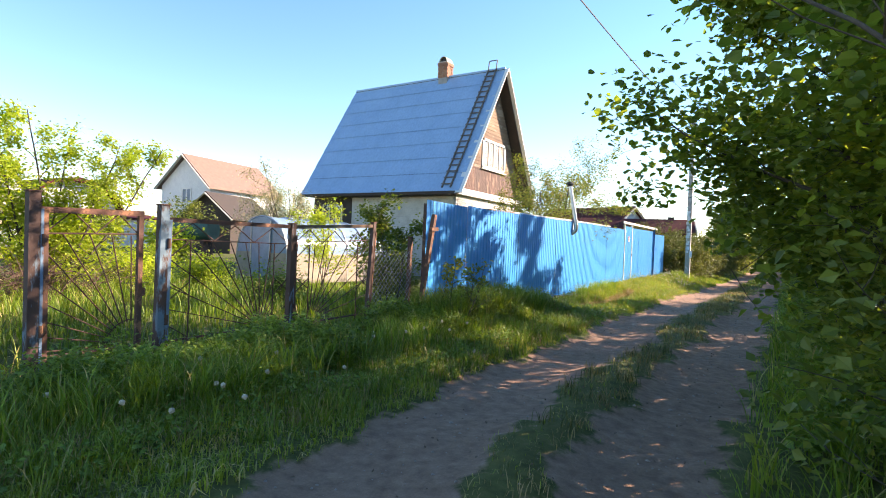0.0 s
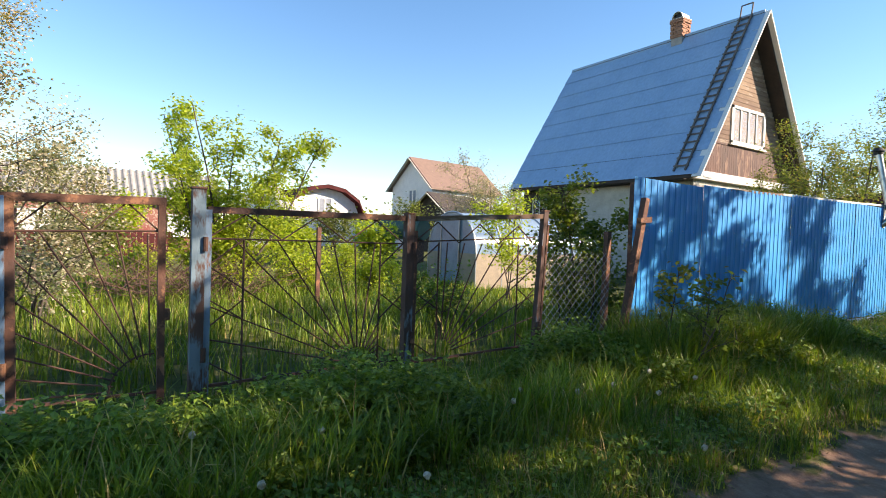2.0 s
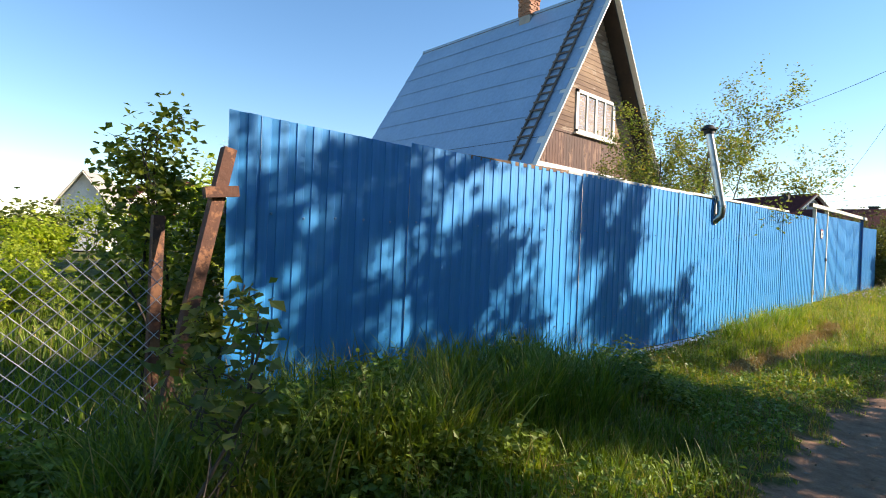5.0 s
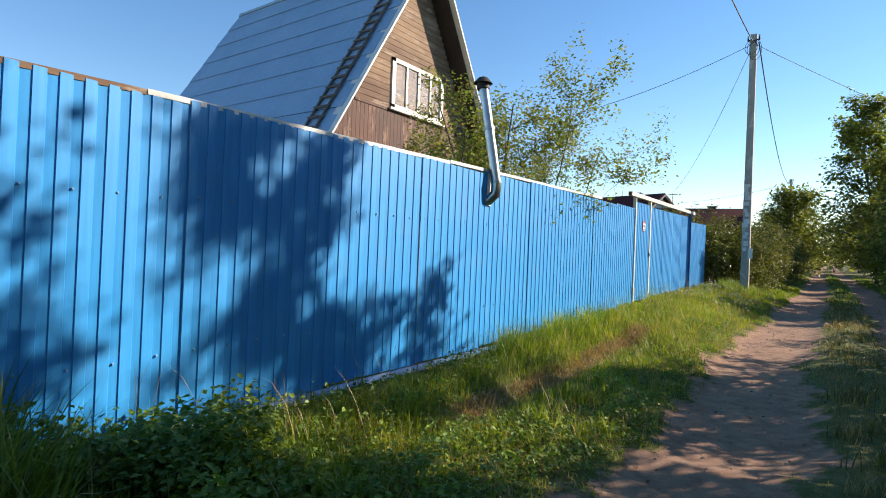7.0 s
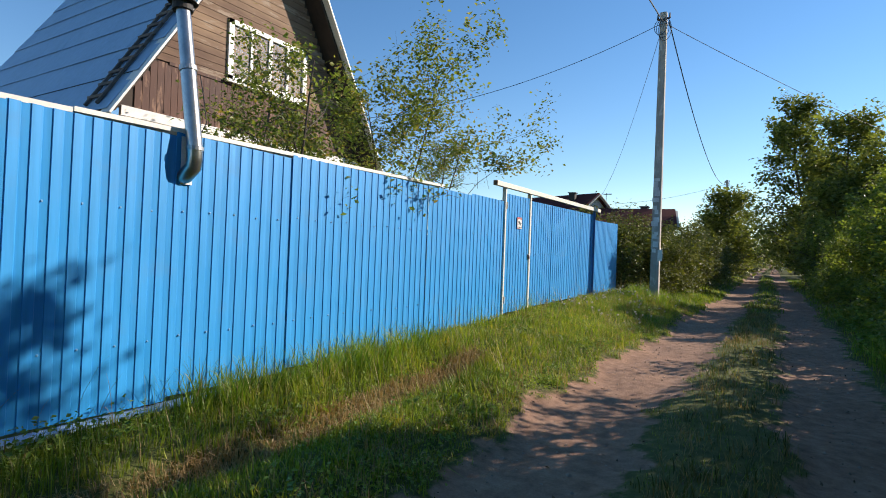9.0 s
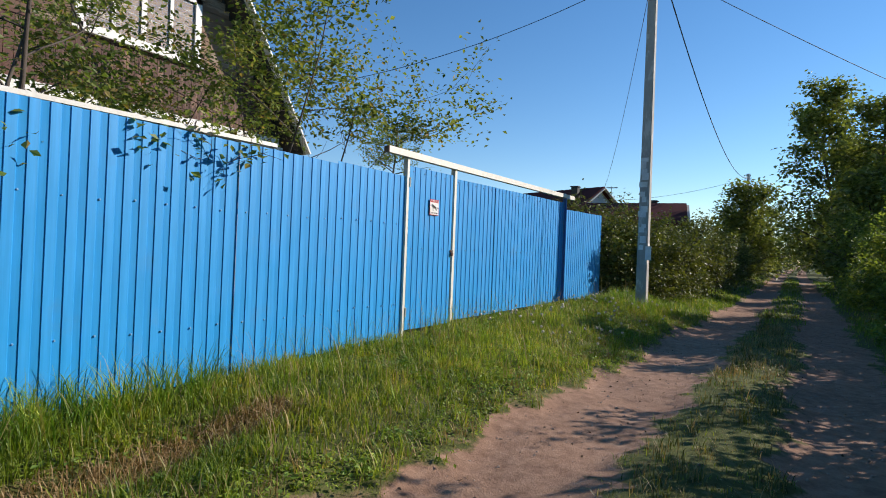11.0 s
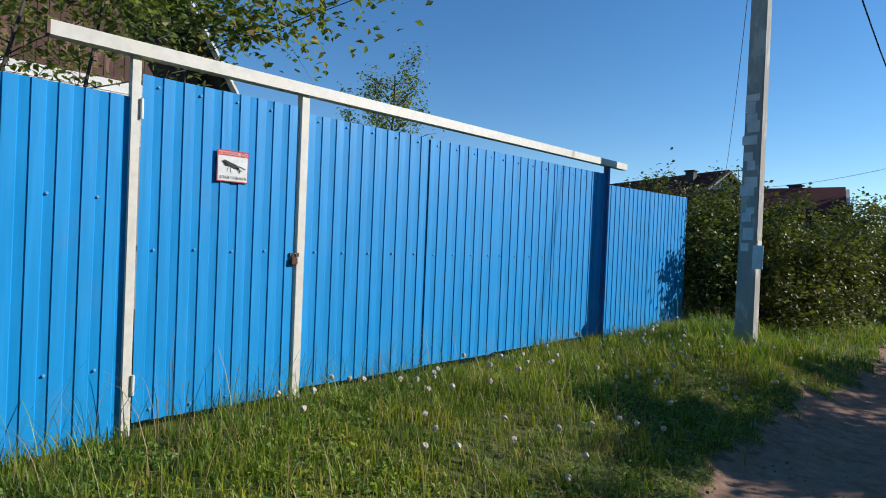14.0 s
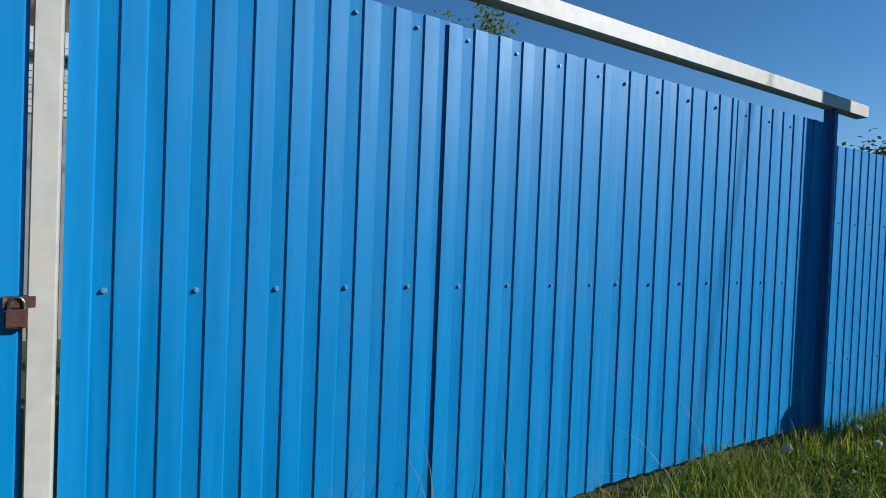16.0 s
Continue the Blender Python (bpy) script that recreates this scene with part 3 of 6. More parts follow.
fence = thing("fence", "bright blue profiled sheet-metal fence along the verge", "fence", (FX, 0, 0))
full = sheet_mesh("sheet", 1.22, 2.09)
first = part("sheet", sheet_mesh("sheet", 0.21, 2.065), None, fence)
first.location = (0.003, 7.80, 0.15)
k = 0
y = 7.99
while y < 21.3:
    last = y + 1.22 > 21.5
    top = float(fence_top(y + 0.6))
    s = part("sheet", sheet_mesh("sheet", 1.12, 2.09) if last else full, None, fence)
    s.location = (0.0025 * (k % 2), y, top - 2.09)
    s.rotation_euler = (radians(-0.6 if y < 16 else -0.3), 0, radians(0.12 * (-1) ** k))
    screws(fence, y, min(y + 1.18, 21.35), (top - 0.62, top - 1.62), 0.004)
    k, y = k + 1, y + 1.22
for py in (7.85, 10.4, 12.9, 15.2, 17.7, 20.2):
    part("post", box(-0.09, -0.03, py, py + 0.06, -0.3, float(fence_top(py)) - 0.05), "rust", fence)
for dz in (0.62, 1.62):
    part("rail", bar((-0.022, 7.8, 2.22 - dz), (-0.022, 21.38, 2.35 - dz), 0.04, 0.02), "rust", fence)
part("base_board", bar((0.022, 10.2, 0.13), (0.022, 15.9, 0.155), 0.025, 0.13), "board_blue", fence, "pale weathered blue board along the bottom")
tail = thing("fence", "short end section of blue profiled sheet fence beside a hedge", "fence", (FX - 0.02, 26.9, 0.26))
for i in range(2):
    s = part("sheet", sheet_mesh("sheet", 1.25, 2.13, slope=0.02), None, tail)
    s.location = (0.003 * i, 1.24 * i, 0.02 * i)
screws(tail, 0.1, 2.4, (0.6, 1.6), 0.004)
part("rail", bar((-0.022, 0, 1.6), (-0.022, 2.48, 1.6), 0.04, 0.02), "rust", tail)
part("rail", bar((-0.022, 0, 0.6), (-0.022, 2.48, 0.6), 0.04, 0.02), "rust", tail)
part("post", box(-0.09, -0.03, 2.4, 2.46, -0.4, 2.1), "rust", tail)

# white board that caps the fence from behind
cap = thing("fence_board", "weathered white board along the top of the blue fence", "board", (FX, 0, 0))
for a, b, mat, up in ((9.9, 11.4, "wood_grey", -0.02), (11.4, 14.6, "white_paint", 0.0), (14.6, 19.4, "white_paint", 0.025)):
    part("plank", bar((-0.06, a, float(fence_top(a)) + up), (-0.06, b - 0.01, float(fence_top(b)) + up + 0.015), 0.035, 0.13), mat, cap)

# ---- wicket, gate and beam ----
beam = thing("gate_portal", "white painted steel gate frame with a long top beam", "gate portal", (FX, 0, 0))
part("top_beam", bar((0.02, 21.0, 2.625), (0.02, 27.28, 2.655), 0.08, 0.075), "cream_paint", beam)
part("end_cap", box(-0.018, 0.058, 20.985, 21.0, 2.588, 2.662), "wood_grey", beam)
part("post", box(-0.04, 0.027, 21.40, 21.452, 0.15, 2.60, bevel=0.004), "cream_paint", beam)
part("post", box(-0.035, 0.034, 22.505, 22.57, 0.2, 2.60, bevel=0.004), "cream_paint", beam)
part("post", box(-0.03, 0.04, 26.83, 26.885, 0.1, 2.69, bevel=0.006), "post_shade_blue", beam, "square end post with the shade of its near face in its dark blue")
for z in (0.62, 2.28):
    h = part("hinge", bar((0.033, 21.458, z - 0.06), (0.033, 21.458, z + 0.06), 0.02, sides=10), "cream_paint", beam)
wicket = thing("wicket_gate", "closed blue sheet-metal wicket door with a white edge", "gate", (FX, 21.46, 0.39))
part("sheet", sheet_mesh("sheet", 1.035, 2.10, 0.12, 0.012), None, wicket).location = (0.012, 0, 0)
screws(wicket, 0.0, 1.0, (0.06, 1.05, 2.04), 0.016, 0.24)
for z in (0.04, 1.05, 2.06):
    part("crossbar", box(-0.02, 0.008, 0.0, 1.0, z - 0.02, z + 0.02), "cream_paint", wicket)
gate = thing("sliding_gate", "wide closed blue sheet-metal gate under a white beam", "gate", (FX - 0.01, 22.58, 0.42))
for i, (a, w) in enumerate(((0.0, 1.226), (1.226, 0.93), (2.156, 1.04), (3.196, 1.02))):
    s = part("sheet", sheet_mesh("sheet", w + 0.02, 2.05, 0.1245, 0.015), None, gate)
    s.location = (0.003 * (i % 2), a, 0.012 * i)
    screws(gate, a, a + w - 0.02, (1.02, 2.01), 0.004, 0.248, 0.003)
for z in (0.05, 1.02, 2.0):
    part("crossbar", bar((-0.025, 0, z), (-0.025, 4.2, z + 0.03), 0.04, 0.02), "rust", gate)


def padlock():
    t = thing("padlock", "small dark rusty padlock on a hasp of the wicket", "padlock", (FX + 0.04, 22.485, 1.40))
    part("body", box(-0.012, 0.012, -0.024, 0.024, -0.05, 0, bevel=0.004), "rust", t)
    pts = [(0, 0.016 * math.cos(a), 0.014 + 0.018 * math.sin(a)) for a in np.linspace(0, math.pi, 9)]
    v, q = tubes([([(0, 0.016, -0.004)] + pts + [(0, -0.016, -0.004)], [0.004] * 11)], 6)
    part("shackle", np_mesh("shackle", v, q, None, "steel", True), None, t)
    part("hasp", box(-0.03, -0.004, -0.03, 0.04, 0.004, 0.034), "rust", t)


padlock()


def text_part(words, size, at, mat, parent, rot=(90, 0, 90), stretch=1.0):
    c = bpy.data.curves.new("lettering", 'FONT')
    c.body, c.size, c.extrude = words, size, 0.0004
    c.align_x, c.align_y = 'CENTER', 'CENTER'
    tmp = bpy.data.objects.new("tmp", c)
    me = bpy.data.meshes.new_from_object(tmp)
    bpy.data.objects.remove(tmp)
    me.materials.clear()
    me.materials.append(M[mat])
    ob = new("lettering", me)
    ob.parent = parent
    ob.location, ob.rotation_euler, ob.scale = at, [radians(r) for r in rot], (stretch, 1, 1)
    return ob


def warning_sign():
    t = thing("warning_sign", "square white warning sign with a red border and a dog", "sign", (FX + 0.033, 22.015, 2.005))
    part("plate", box(-0.002, 0.001, -0.105, 0.105, -0.105, 0.105), "sign_red", t)
    part("panel", box(0.0015, 0.0025, -0.099, 0.099, -0.099, 0.066), "sign_white", t)
    text_part("ОСТОРОЖНО", 0.034, (0.002, 0, 0.082), "sign_white", t, stretch=0.86)
    text_part("ЗЛАЯ СОБАКА", 0.026, (0.0035, 0, -0.078), "black", t, stretch=1.0)
    b = bmesh.new()
    for c, s in (((0.0, 0.0), (0.045, 0.014)), ((-0.05, 0.022), (0.02, 0.009)), ((-0.035, 0.012), (0.018, 0.012)), ((0.055, -0.012), (0.03, 0.005))):
        r = bmesh.ops.create_circle(b, cap_ends=True, segments=12, radius=1)
        bmesh.ops.scale(b, vec=(s[0], s[1], 1), verts=r["verts"])
        bmesh.ops.rotate(b, cent=(0, 0, 0), matrix=Matrix.Rotation(-0.35, 3, 'Z'), verts=r["verts"])
        bmesh.ops.translate(b, vec=(c[0], c[1], 0.0003 * len(b.verts)), verts=r["verts"])
    for x0, x1 in ((-0.03, -0.04), (-0.02, -0.012), (0.025, 0.04), (0.035, 0.05)):
        bar((x0, -0.005, 0.0), (x1, -0.048, 0.0), 0.0035, 0.001, b)
    dog = part("dog_picture", b, "black", t)
    dog.matrix_local = pose(0.0036, 0, 0.005, 90, 0, 90)


warning_sign()

# ---- flue through the fence ----


def flue():
    t = thing("flue_pipe", "stainless steel flue pipe with a dark cowl, out of the fence", "flue pipe", (FX, 15.43, 0))
    lines = [([(-0.12, -0.05, 1.93), (0.02, -0.02, 1.97), (0.09, 0.0, 2.04), (0.10, 0, 2.12), (0.10, 0, 2.2)], [0.062] * 5)]
    part("elbow", np_mesh("elbow", *tubes(lines, 16), None, "steel", True), None, t)
    part("pipe", np_mesh("pipe", *tubes([([(0.10, 0, 2.18), (-0.03, 0.0, 2.85)], [0.06, 0.06])], 18), None, "steel", True), None, t)
    part("pipe", np_mesh("pipe", *tubes([([(-0.026, 0.0, 2.83), (-0.13, 0.0, 3.36)], [0.056, 0.056])], 18), None, "steel", True), None, t)
    part("collar", bar((-0.024, 0, 2.82), (-0.031, 0, 2.86), 0.135, sides=18), "zinc", t)
    part("collar", bar((0.1, 0, 2.17), (0.1, 0, 2.2), 0.135, sides=18), "zinc", t)
    part("cowl", bar((-0.137, 0, 3.40), (-0.137, 0, 3.47), 0.24, sides=18, taper=0.5), "black", t)
    part("cowl_band", bar((-0.131, 0, 3.33), (-0.137, 0, 3.40), 0.16, sides=18), "black", t)
    part("backing", box(0.014, 0.017, -0.06, 0.04, 1.90, 2.28), "white_paint", t)
    wire = [(0.03, 0.07, 2.8), (0.05, 0.10, 2.6), (0.06, 0.12, 2.42), (-0.05, 0.13, 2.3)]
    part("wire", np_mesh("wire", *tubes([(wire, [0.004] * 4)], 5), None, "cable"), None, t)


flue()

# ---- power pole and wires ----


def sagging(a, b, sag, r, n=24):
    a, b = np.array(a), np.array(b)
    s = np.linspace(0, 1, n)[:, None]
    p = a + (b - a) * s
    p[:, 2] -= sag * 4 * (s * (1 - s))[:, 0]
    return p, np.full(n, r)


def power_pole(x, y, z, h, papers=True):
    t = thing("power_pole", "tall tapered concrete power pole with torn notices" if papers else "concrete power pole far down the lane", "power pole", (x, y, z))
    b = bmesh.new()
    r = bmesh.ops.create_cone(b, cap_ends=True, segments=4, radius1=0.158, radius2=0.118, depth=h + 0.4)
    bmesh.ops.rotate(b, cent=(0, 0, 0), matrix=Matrix.Rotation(radians(45), 3, 'Z'), verts=r["verts"])
    bmesh.ops.translate(b, vec=(0, 0, h / 2 - 0.2), verts=r["verts"])
    bmesh.ops.bevel(b, geom=b.edges[:], offset=0.012, segments=2, affect='EDGES')
    part("shaft", b, "concrete", t)
    part("bracket", bar((-0.16, 0, h - 0.16), (0.16, 0, h - 0.16), 0.04), "rust", t)
    part("band", box(-0.1, 0.1, -0.1, 0.1, h - 0.32, h - 0.28), "zinc", t)
    for s in (-1, 1):
        part("insulator", bar((0.15 * s, 0, h - 0.16), (0.15 * s, 0, h - 0.02), 0.05, sides=10, taper=0.6), "black", t)
    coil = []
    for i in range(3):
        a = np.linspace(0, 2 * np.pi, 20)
        rad = 0.2 + 0.05 * i
        coil.append((np.stack([0.16 * np.cos(a) + 0.06 * i - 0.05, -0.14 + 0 * a - 0.02 * i, h - 0.42 - 0.05 * i + rad * np.sin(a)], -1), np.full(20, 0.008)))
    part("coiled_cable", np_mesh("coiled_cable", *tubes(coil, 5), None, "cable"), None, t)
    if papers:
        rng = random.Random(4)
        for i in range(13):
            zz = 1.15 + i * 0.16 + rng.uniform(-0.05, 0.05)
            w, hh, off = rng.uniform(0.05, 0.11), rng.uniform(0.06, 0.16), 0.1165 - 0.0042 * zz + 0.006
            o = rng.uniform(-0.03, 0.03)
            part("notice", box(o - w, o + w * 0.7, -off - 0.002, -off, zz, zz + hh), "paper", t, "torn paper notice")
        part("notice", box(0.107, 0.111, -0.08, 0.08, 1.0, 1.26), "paper", t, "white paper notice")
        part("notice", box(0.07, 0.19, -0.122, -0.118, 0.9, 1.2), "paper", t, "loose white paper notice")
    return t


POLE, POLE_H = (-4.04, 28.2, 0.48), 7.58
power_pole(*POLE, POLE_H)
power_pole(-4.86, 62.9, 0.3, 7.8, False)
ptop = (POLE[0], POLE[1], POLE[2] + POLE_H - 0.26)
for a, b, sag, r in (((ptop[0] + 0.14, ptop[1], ptop[2]), (-4.8, 62.9, 7.9), 1.5, 0.016), (ptop, (-4.2, -6.0, 7.7), 0.7, 0.016), (ptop, (9.5, 40.0, 2.6), 0.4, 0.008),
                     (ptop, (-12.0, 24.2, 5.0), 0.5, 0.008), (ptop, (-11.0, 47.0, 5.0), 0.8, 0.007), ((-4.86, 62.9, 7.8), (-16, 60, 6.0), 0.5, 0.012)):
    w = new("power_line", np_mesh("power_line", *tubes([sagging(a, b, sag, r)], 5), None, "cable"))
    tagged(w, "thin black overhead power line strung from a pole", "cable", "overhead wires")

# ---- A-frame house ----
HX0, HX1, HXW = -18.8, -10.45, -10.9      # back, front of roof, gable wall
HY, HZ, EY, EZ = 20.78, 9.12, 3.42, 3.58   # ridge, its height, half width, eave height


def house():
    t = thing("house", "steep-roofed cottage with brown boarded gable and pale blue roof", "house", (0, 0, 0))
    slope = (HZ - EZ) / EY
    run = math.hypot(EY, HZ - EZ)
    # white brick storey
    part("wall", box(HX0 + 0.3, HXW, HY - 2.9, HY + 2.9, 0.1, EZ + 0.05), "mortar", t, "white silicate brick wall")
    bme = bpy.data.meshes.new("brick")
    bb = box(-0.012, 0.012, 0, 0.245, 0, 0.066)
    bb.to_mesh(bme)
    bb.free()
    bme.materials.append(M["brick_white"])
    for r in range(9):
        zz = EZ - 0.08 - 0.076 * (r + 1)
        for c in range(23):
            yy = HY - 2.9 + c * 0.255 - (0.127 if r % 2 else 0)
            if yy > HY - 2.95 and yy + 0.245 < HY + 2.95:
                part("brick", bme, None, t).location = (HXW + 0.004, yy, zz)
    # gable: tapering rows of boards
    zb = EZ + 0.12
    part("gable_core", gable_prism(HXW - 0.08, HXW - 0.01, zb, HZ - 0.15, slope), "wood_dark", t)
    step, z = 0.145, 4.72
    while z < HZ - 0.55:
        half = (HZ - 0.25 - z - step) / slope
        half = max(half, 0.04)
        p = part("board", box(HXW - 0.008, HXW + 0.014, HY - half, HY + half, z + 0.006, z + step - 0.004), "wood_grey", t)
        z += step
    yy = HY - 2.8
    while yy < HY + 2.75:
        half = abs(yy + 0.065 - HY)
        top = min(4.7, HZ - 0.3 - (half + 0.09) * slope)
        if top > zb + 0.15:
            part("board", box(HXW - 0.008, HXW + 0.012, yy, yy + 0.124, zb, top), "wood_brown", t)
        yy += 0.132
    part("batten", box(HXW + 0.012, HXW + 0.03, HY - 2.2, HY + 2.2, 4.68, 4.74), "wood_brown", t)
    part("frieze", box(HXW, HXW + 0.08, HY - 3.05, HY + 3.05, EZ - 0.02, EZ + 0.15), "white_paint", t, "white frieze board")
    part("frieze", box(HXW, HXW + 0.16, HY - 3.1, HY + 3.1, EZ - 0.12, EZ - 0.05), "white_paint", t, "white ledge")
    # roof decks, soffits and sheets
    for s in (-1, 1):
        b = bmesh.new()
        th = 0.10
        a0, a1 = Vector((0, s * EY, EZ)), Vector((0, 0, HZ))
        nrm = Vector((0, s * (HZ - EZ), EY)).normalized()
        vs = [b.verts.new((x, HY + p.y - nrm.y * d, p.z - nrm.z * d)) for x in (HX0, HX1) for p in (a0, a1) for d in (0.02, th)]
        bmesh.ops.convex_hull(b, input=vs)
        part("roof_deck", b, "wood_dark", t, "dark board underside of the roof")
        rng = random.Random(8)
        rows, cols = 8, 7
        for r in range(rows):
            u0, u1 = r / rows, (r + 1) / rows + 0.012
            for c in range(cols):
                x0 = HX0 - 0.05 + (HX1 - HX0 + 0.05) * c / cols
                x1 = HX0 - 0.05 + (HX1 - HX0 + 0.05) * (c + 1) / cols + 0.02
                b = bmesh.new()
                lift0, lift1 = 0.022 + rng.uniform(0, 0.006), 0.006
                vs = []
                for x in (x0, x1):
                    for u, l in ((u0, lift0), (min(u1, 1.0), lift1)):
                        p = a0.lerp(a1, u - (0.012 if r == 0 else 0))
                        for d in (l, l - 0.006):
                            vs.append(b.verts.new((x, HY + p.y + nrm.y * d, p.z + nrm.z * d + 0.001 * (c % 2))))
                bmesh.ops.convex_hull(b, input=vs)
                part("roof_sheet", b, "slate", t)
        # barge boards and eave fascia
        part("barge_board", bar((HX1 + 0.01, HY + s * (EY + 0.08), EZ - 0.14), (HX1 + 0.01, HY, HZ - 0.02), 0.035, 0.32), "white_paint", t, "white barge board")
        part("fascia", box(HX0, HX1 - 0.02, HY + s * EY - 0.03, HY + s * EY + 0.03, EZ - 0.16, EZ - 0.01), "wood_dark", t)
    for s in (-1, 1):
        part("ridge_cap", bar((HX0, HY + s * 0.06, HZ - 0.04), (HX1 + 0.02, HY + s * 0.06, HZ - 0.04), 0.03, 0.16), "slate", t)
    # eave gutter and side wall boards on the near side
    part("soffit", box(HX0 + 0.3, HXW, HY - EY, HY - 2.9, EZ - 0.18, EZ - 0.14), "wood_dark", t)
    z = 0.5
    while z < EZ - 0.2:
        part("board", box(HX0 + 2.6, HXW - 0.1, HY - 2.925, HY - 2.9, z, z + 0.155), "wood_light", t, "pale side board")
        z += 0.16
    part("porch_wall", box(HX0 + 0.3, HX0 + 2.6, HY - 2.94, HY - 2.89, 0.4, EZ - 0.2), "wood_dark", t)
    w = part("window", box(HX0 + 0.9, HX0 + 2.1, HY - 2.98, HY - 2.94, 2.0, 3.1), "glass", t)
    for x in (0.9, 1.3, 1.7, 2.06):
        part("bar", box(HX0 + x, HX0 + x + 0.04, HY - 3.0, HY - 2.975, 2.0, 3.1), "wood_light", w)
    # gable window
    y0, y1, z0, z1 = HY - 0.99, HY + 1.16, 4.78, 6.02
    win = part("window", box(HXW - 0.05, HXW + 0.0, y0, y1, z0, z1), "dim_pane", t, "window with pale curtains and white frame")
    for a, b, c, d in ((y0, y1, z0, z0 + 0.10), (y0, y1, z1 - 0.10, z1), (y0, y0 + 0.13, z0, z1), (y1 - 0.13, y1, z0, z1)):
        part("casing", box(HXW - 0.02, HXW + 0.055, a, b, c, d, bevel=0.006), "white_paint", win)
    part("sill", box(HXW, HXW + 0.10, y0 - 0.06, y1 + 0.06, z0 - 0.06, z0, bevel=0.006), "white_paint", win)
    n = 4
    for i in range(1, n):
        yc = y0 + 0.13 + (y1 - y0 - 0.26) * (0.24, 0.5, 0.76)[i - 1]
        wd = 0.09 if i == 2 else 0.06
        part("mullion", box(HXW - 0.01, HXW + 0.045, yc - wd / 2, yc + wd / 2, z0 + 0.10, z1 - 0.10), "white_paint", win)
    pane = part("pane", box(HXW + 0.012, HXW + 0.016, y0 + 0.12, y1 - 0.12, z0 + 0.1, z1 - 0.1), "glass", win)
    pane.visible_shadow = False
    for yc, wd in ((y0 + 0.27, 0.20), (y0 + 0.78, 0.42), (y1 - 0.80, 0.36), (y1 - 0.26, 0.14)):
        part("curtain", box(HXW + 0.001, HXW + 0.008, yc - wd / 2, yc + wd / 2, z0 + 0.1, z1 - 0.1), "curtain", win)
    return t


def gable_prism(x0, x1, z0, z1, slope):
    b = bmesh.new()
    vs = [b.verts.new((x, HY + s * (z1 - z) / slope, z)) for x in (x0, x1) for z in (z0, z1) for s in (-1, 1)]
    bmesh.ops.convex_hull(b, input=vs)
    return b


house()


def roof_ladder():
    """A wooden ladder that lies on the slope, hooked over the ridge."""
    t = thing("roof_ladder", "old wooden ladder lying up the roof slope", "ladder", (0, 0, 0))
    nrm = Vector((0, -(HZ - EZ), EY)).normalized()
    a, b = Vector((0, HY - EY + 0.05, EZ + 0.05)) + nrm * 0.07, Vector((0, HY, HZ)) + nrm * 0.07
    x0, x1 = HX1 - 0.78, HX1 - 0.40
    for x in (x0, x1):
        part("stile", bar((x, a.y, a.z), (x, b.y, b.z), 0.05), "wood_old", t)
    n = 21
    for i in range(n):
        p = a.lerp(b, (i + 0.5) / n)
        part("rung", bar((x0 - 0.06, p.y, p.z + 0.02), (x1 + 0.06, p.y, p.z + 0.02), 0.045), "wood_old", t)
    for x in (x0, x1):
        part("hook", bar((x, b.y - 0.05, b.z - 0.1), (x, b.y + 0.05, b.z + 0.38), 0.035), "wood_old", t)
    part("hook", bar((x0, b.y + 0.05, b.z + 0.38), (x1, b.y + 0.05, b.z + 0.38), 0.035), "wood_old", t)


roof_ladder()


def chimney():
    cx, cy = -13.5, HY
    t = thing("chimney", "orange brick chimney with a pale arched metal cowl", "chimney", (cx, cy, 0))
    rows = 9
    me = bpy.data.meshes.new("brick")
    b = box(-0.12, 0.12, -0.06, 0.06, 0, 0.068, bevel=0.004)
    b.to_mesh(me)
    b.free()
    me.materials.append(M["brick_red"])
    part("core", box(-0.22, 0.22, -0.22, 0.22, HZ - 0.5, HZ + 0.66), "mortar", t)
    for r in range(rows):
        grow = 0.0 if r < rows - 2 else 0.04
        for side in range(4):
            for c in (-1, 1):
                m = Matrix.Rotation(side * math.pi / 2, 4, 'Z') @ pose(0.128 * c + (0.02 if r % 2 else -0.02), 0.18 + grow, HZ - 0.05 + r * 0.078)
                part("brick", me, None, t).matrix_local = m
    arch = [(0.22 * math.cos(a), 0, HZ + 0.66 + 0.26 * math.sin(a)) for a in np.linspace(0, math.pi, 9)]
    b = bmesh.new()
    rows_v = [[b.verts.new((p[0] * f, yy, HZ + 0.66 + (p[2] - HZ - 0.66) * f)) for p in arch] for yy, f in ((-0.24, 1), (0.24, 1), (0.24, 0.92), (-0.24, 0.92))]
    for i in range(4):
        for j in range(8):
            b.faces.new((rows_v[i][j], rows_v[i][j + 1], rows_v[(i + 1) % 4][j + 1], rows_v[(i + 1) % 4][j]))
    part("cowl", b, "white_paint", t, "pale arched sheet-metal cowl")
    part("flue_pot", box(-0.15, 0.15, -0.15, 0.15, HZ + 0.66, HZ + 0.84, bevel=0.01), "black", t, "sooty flue opening")
    part("flange", box(-0.27, 0.27, -0.27, 0.27, HZ + 0.60, HZ + 0.66), "white_paint", t)


chimney()

# ---- old rusty garden gates ----
GX = -5.3


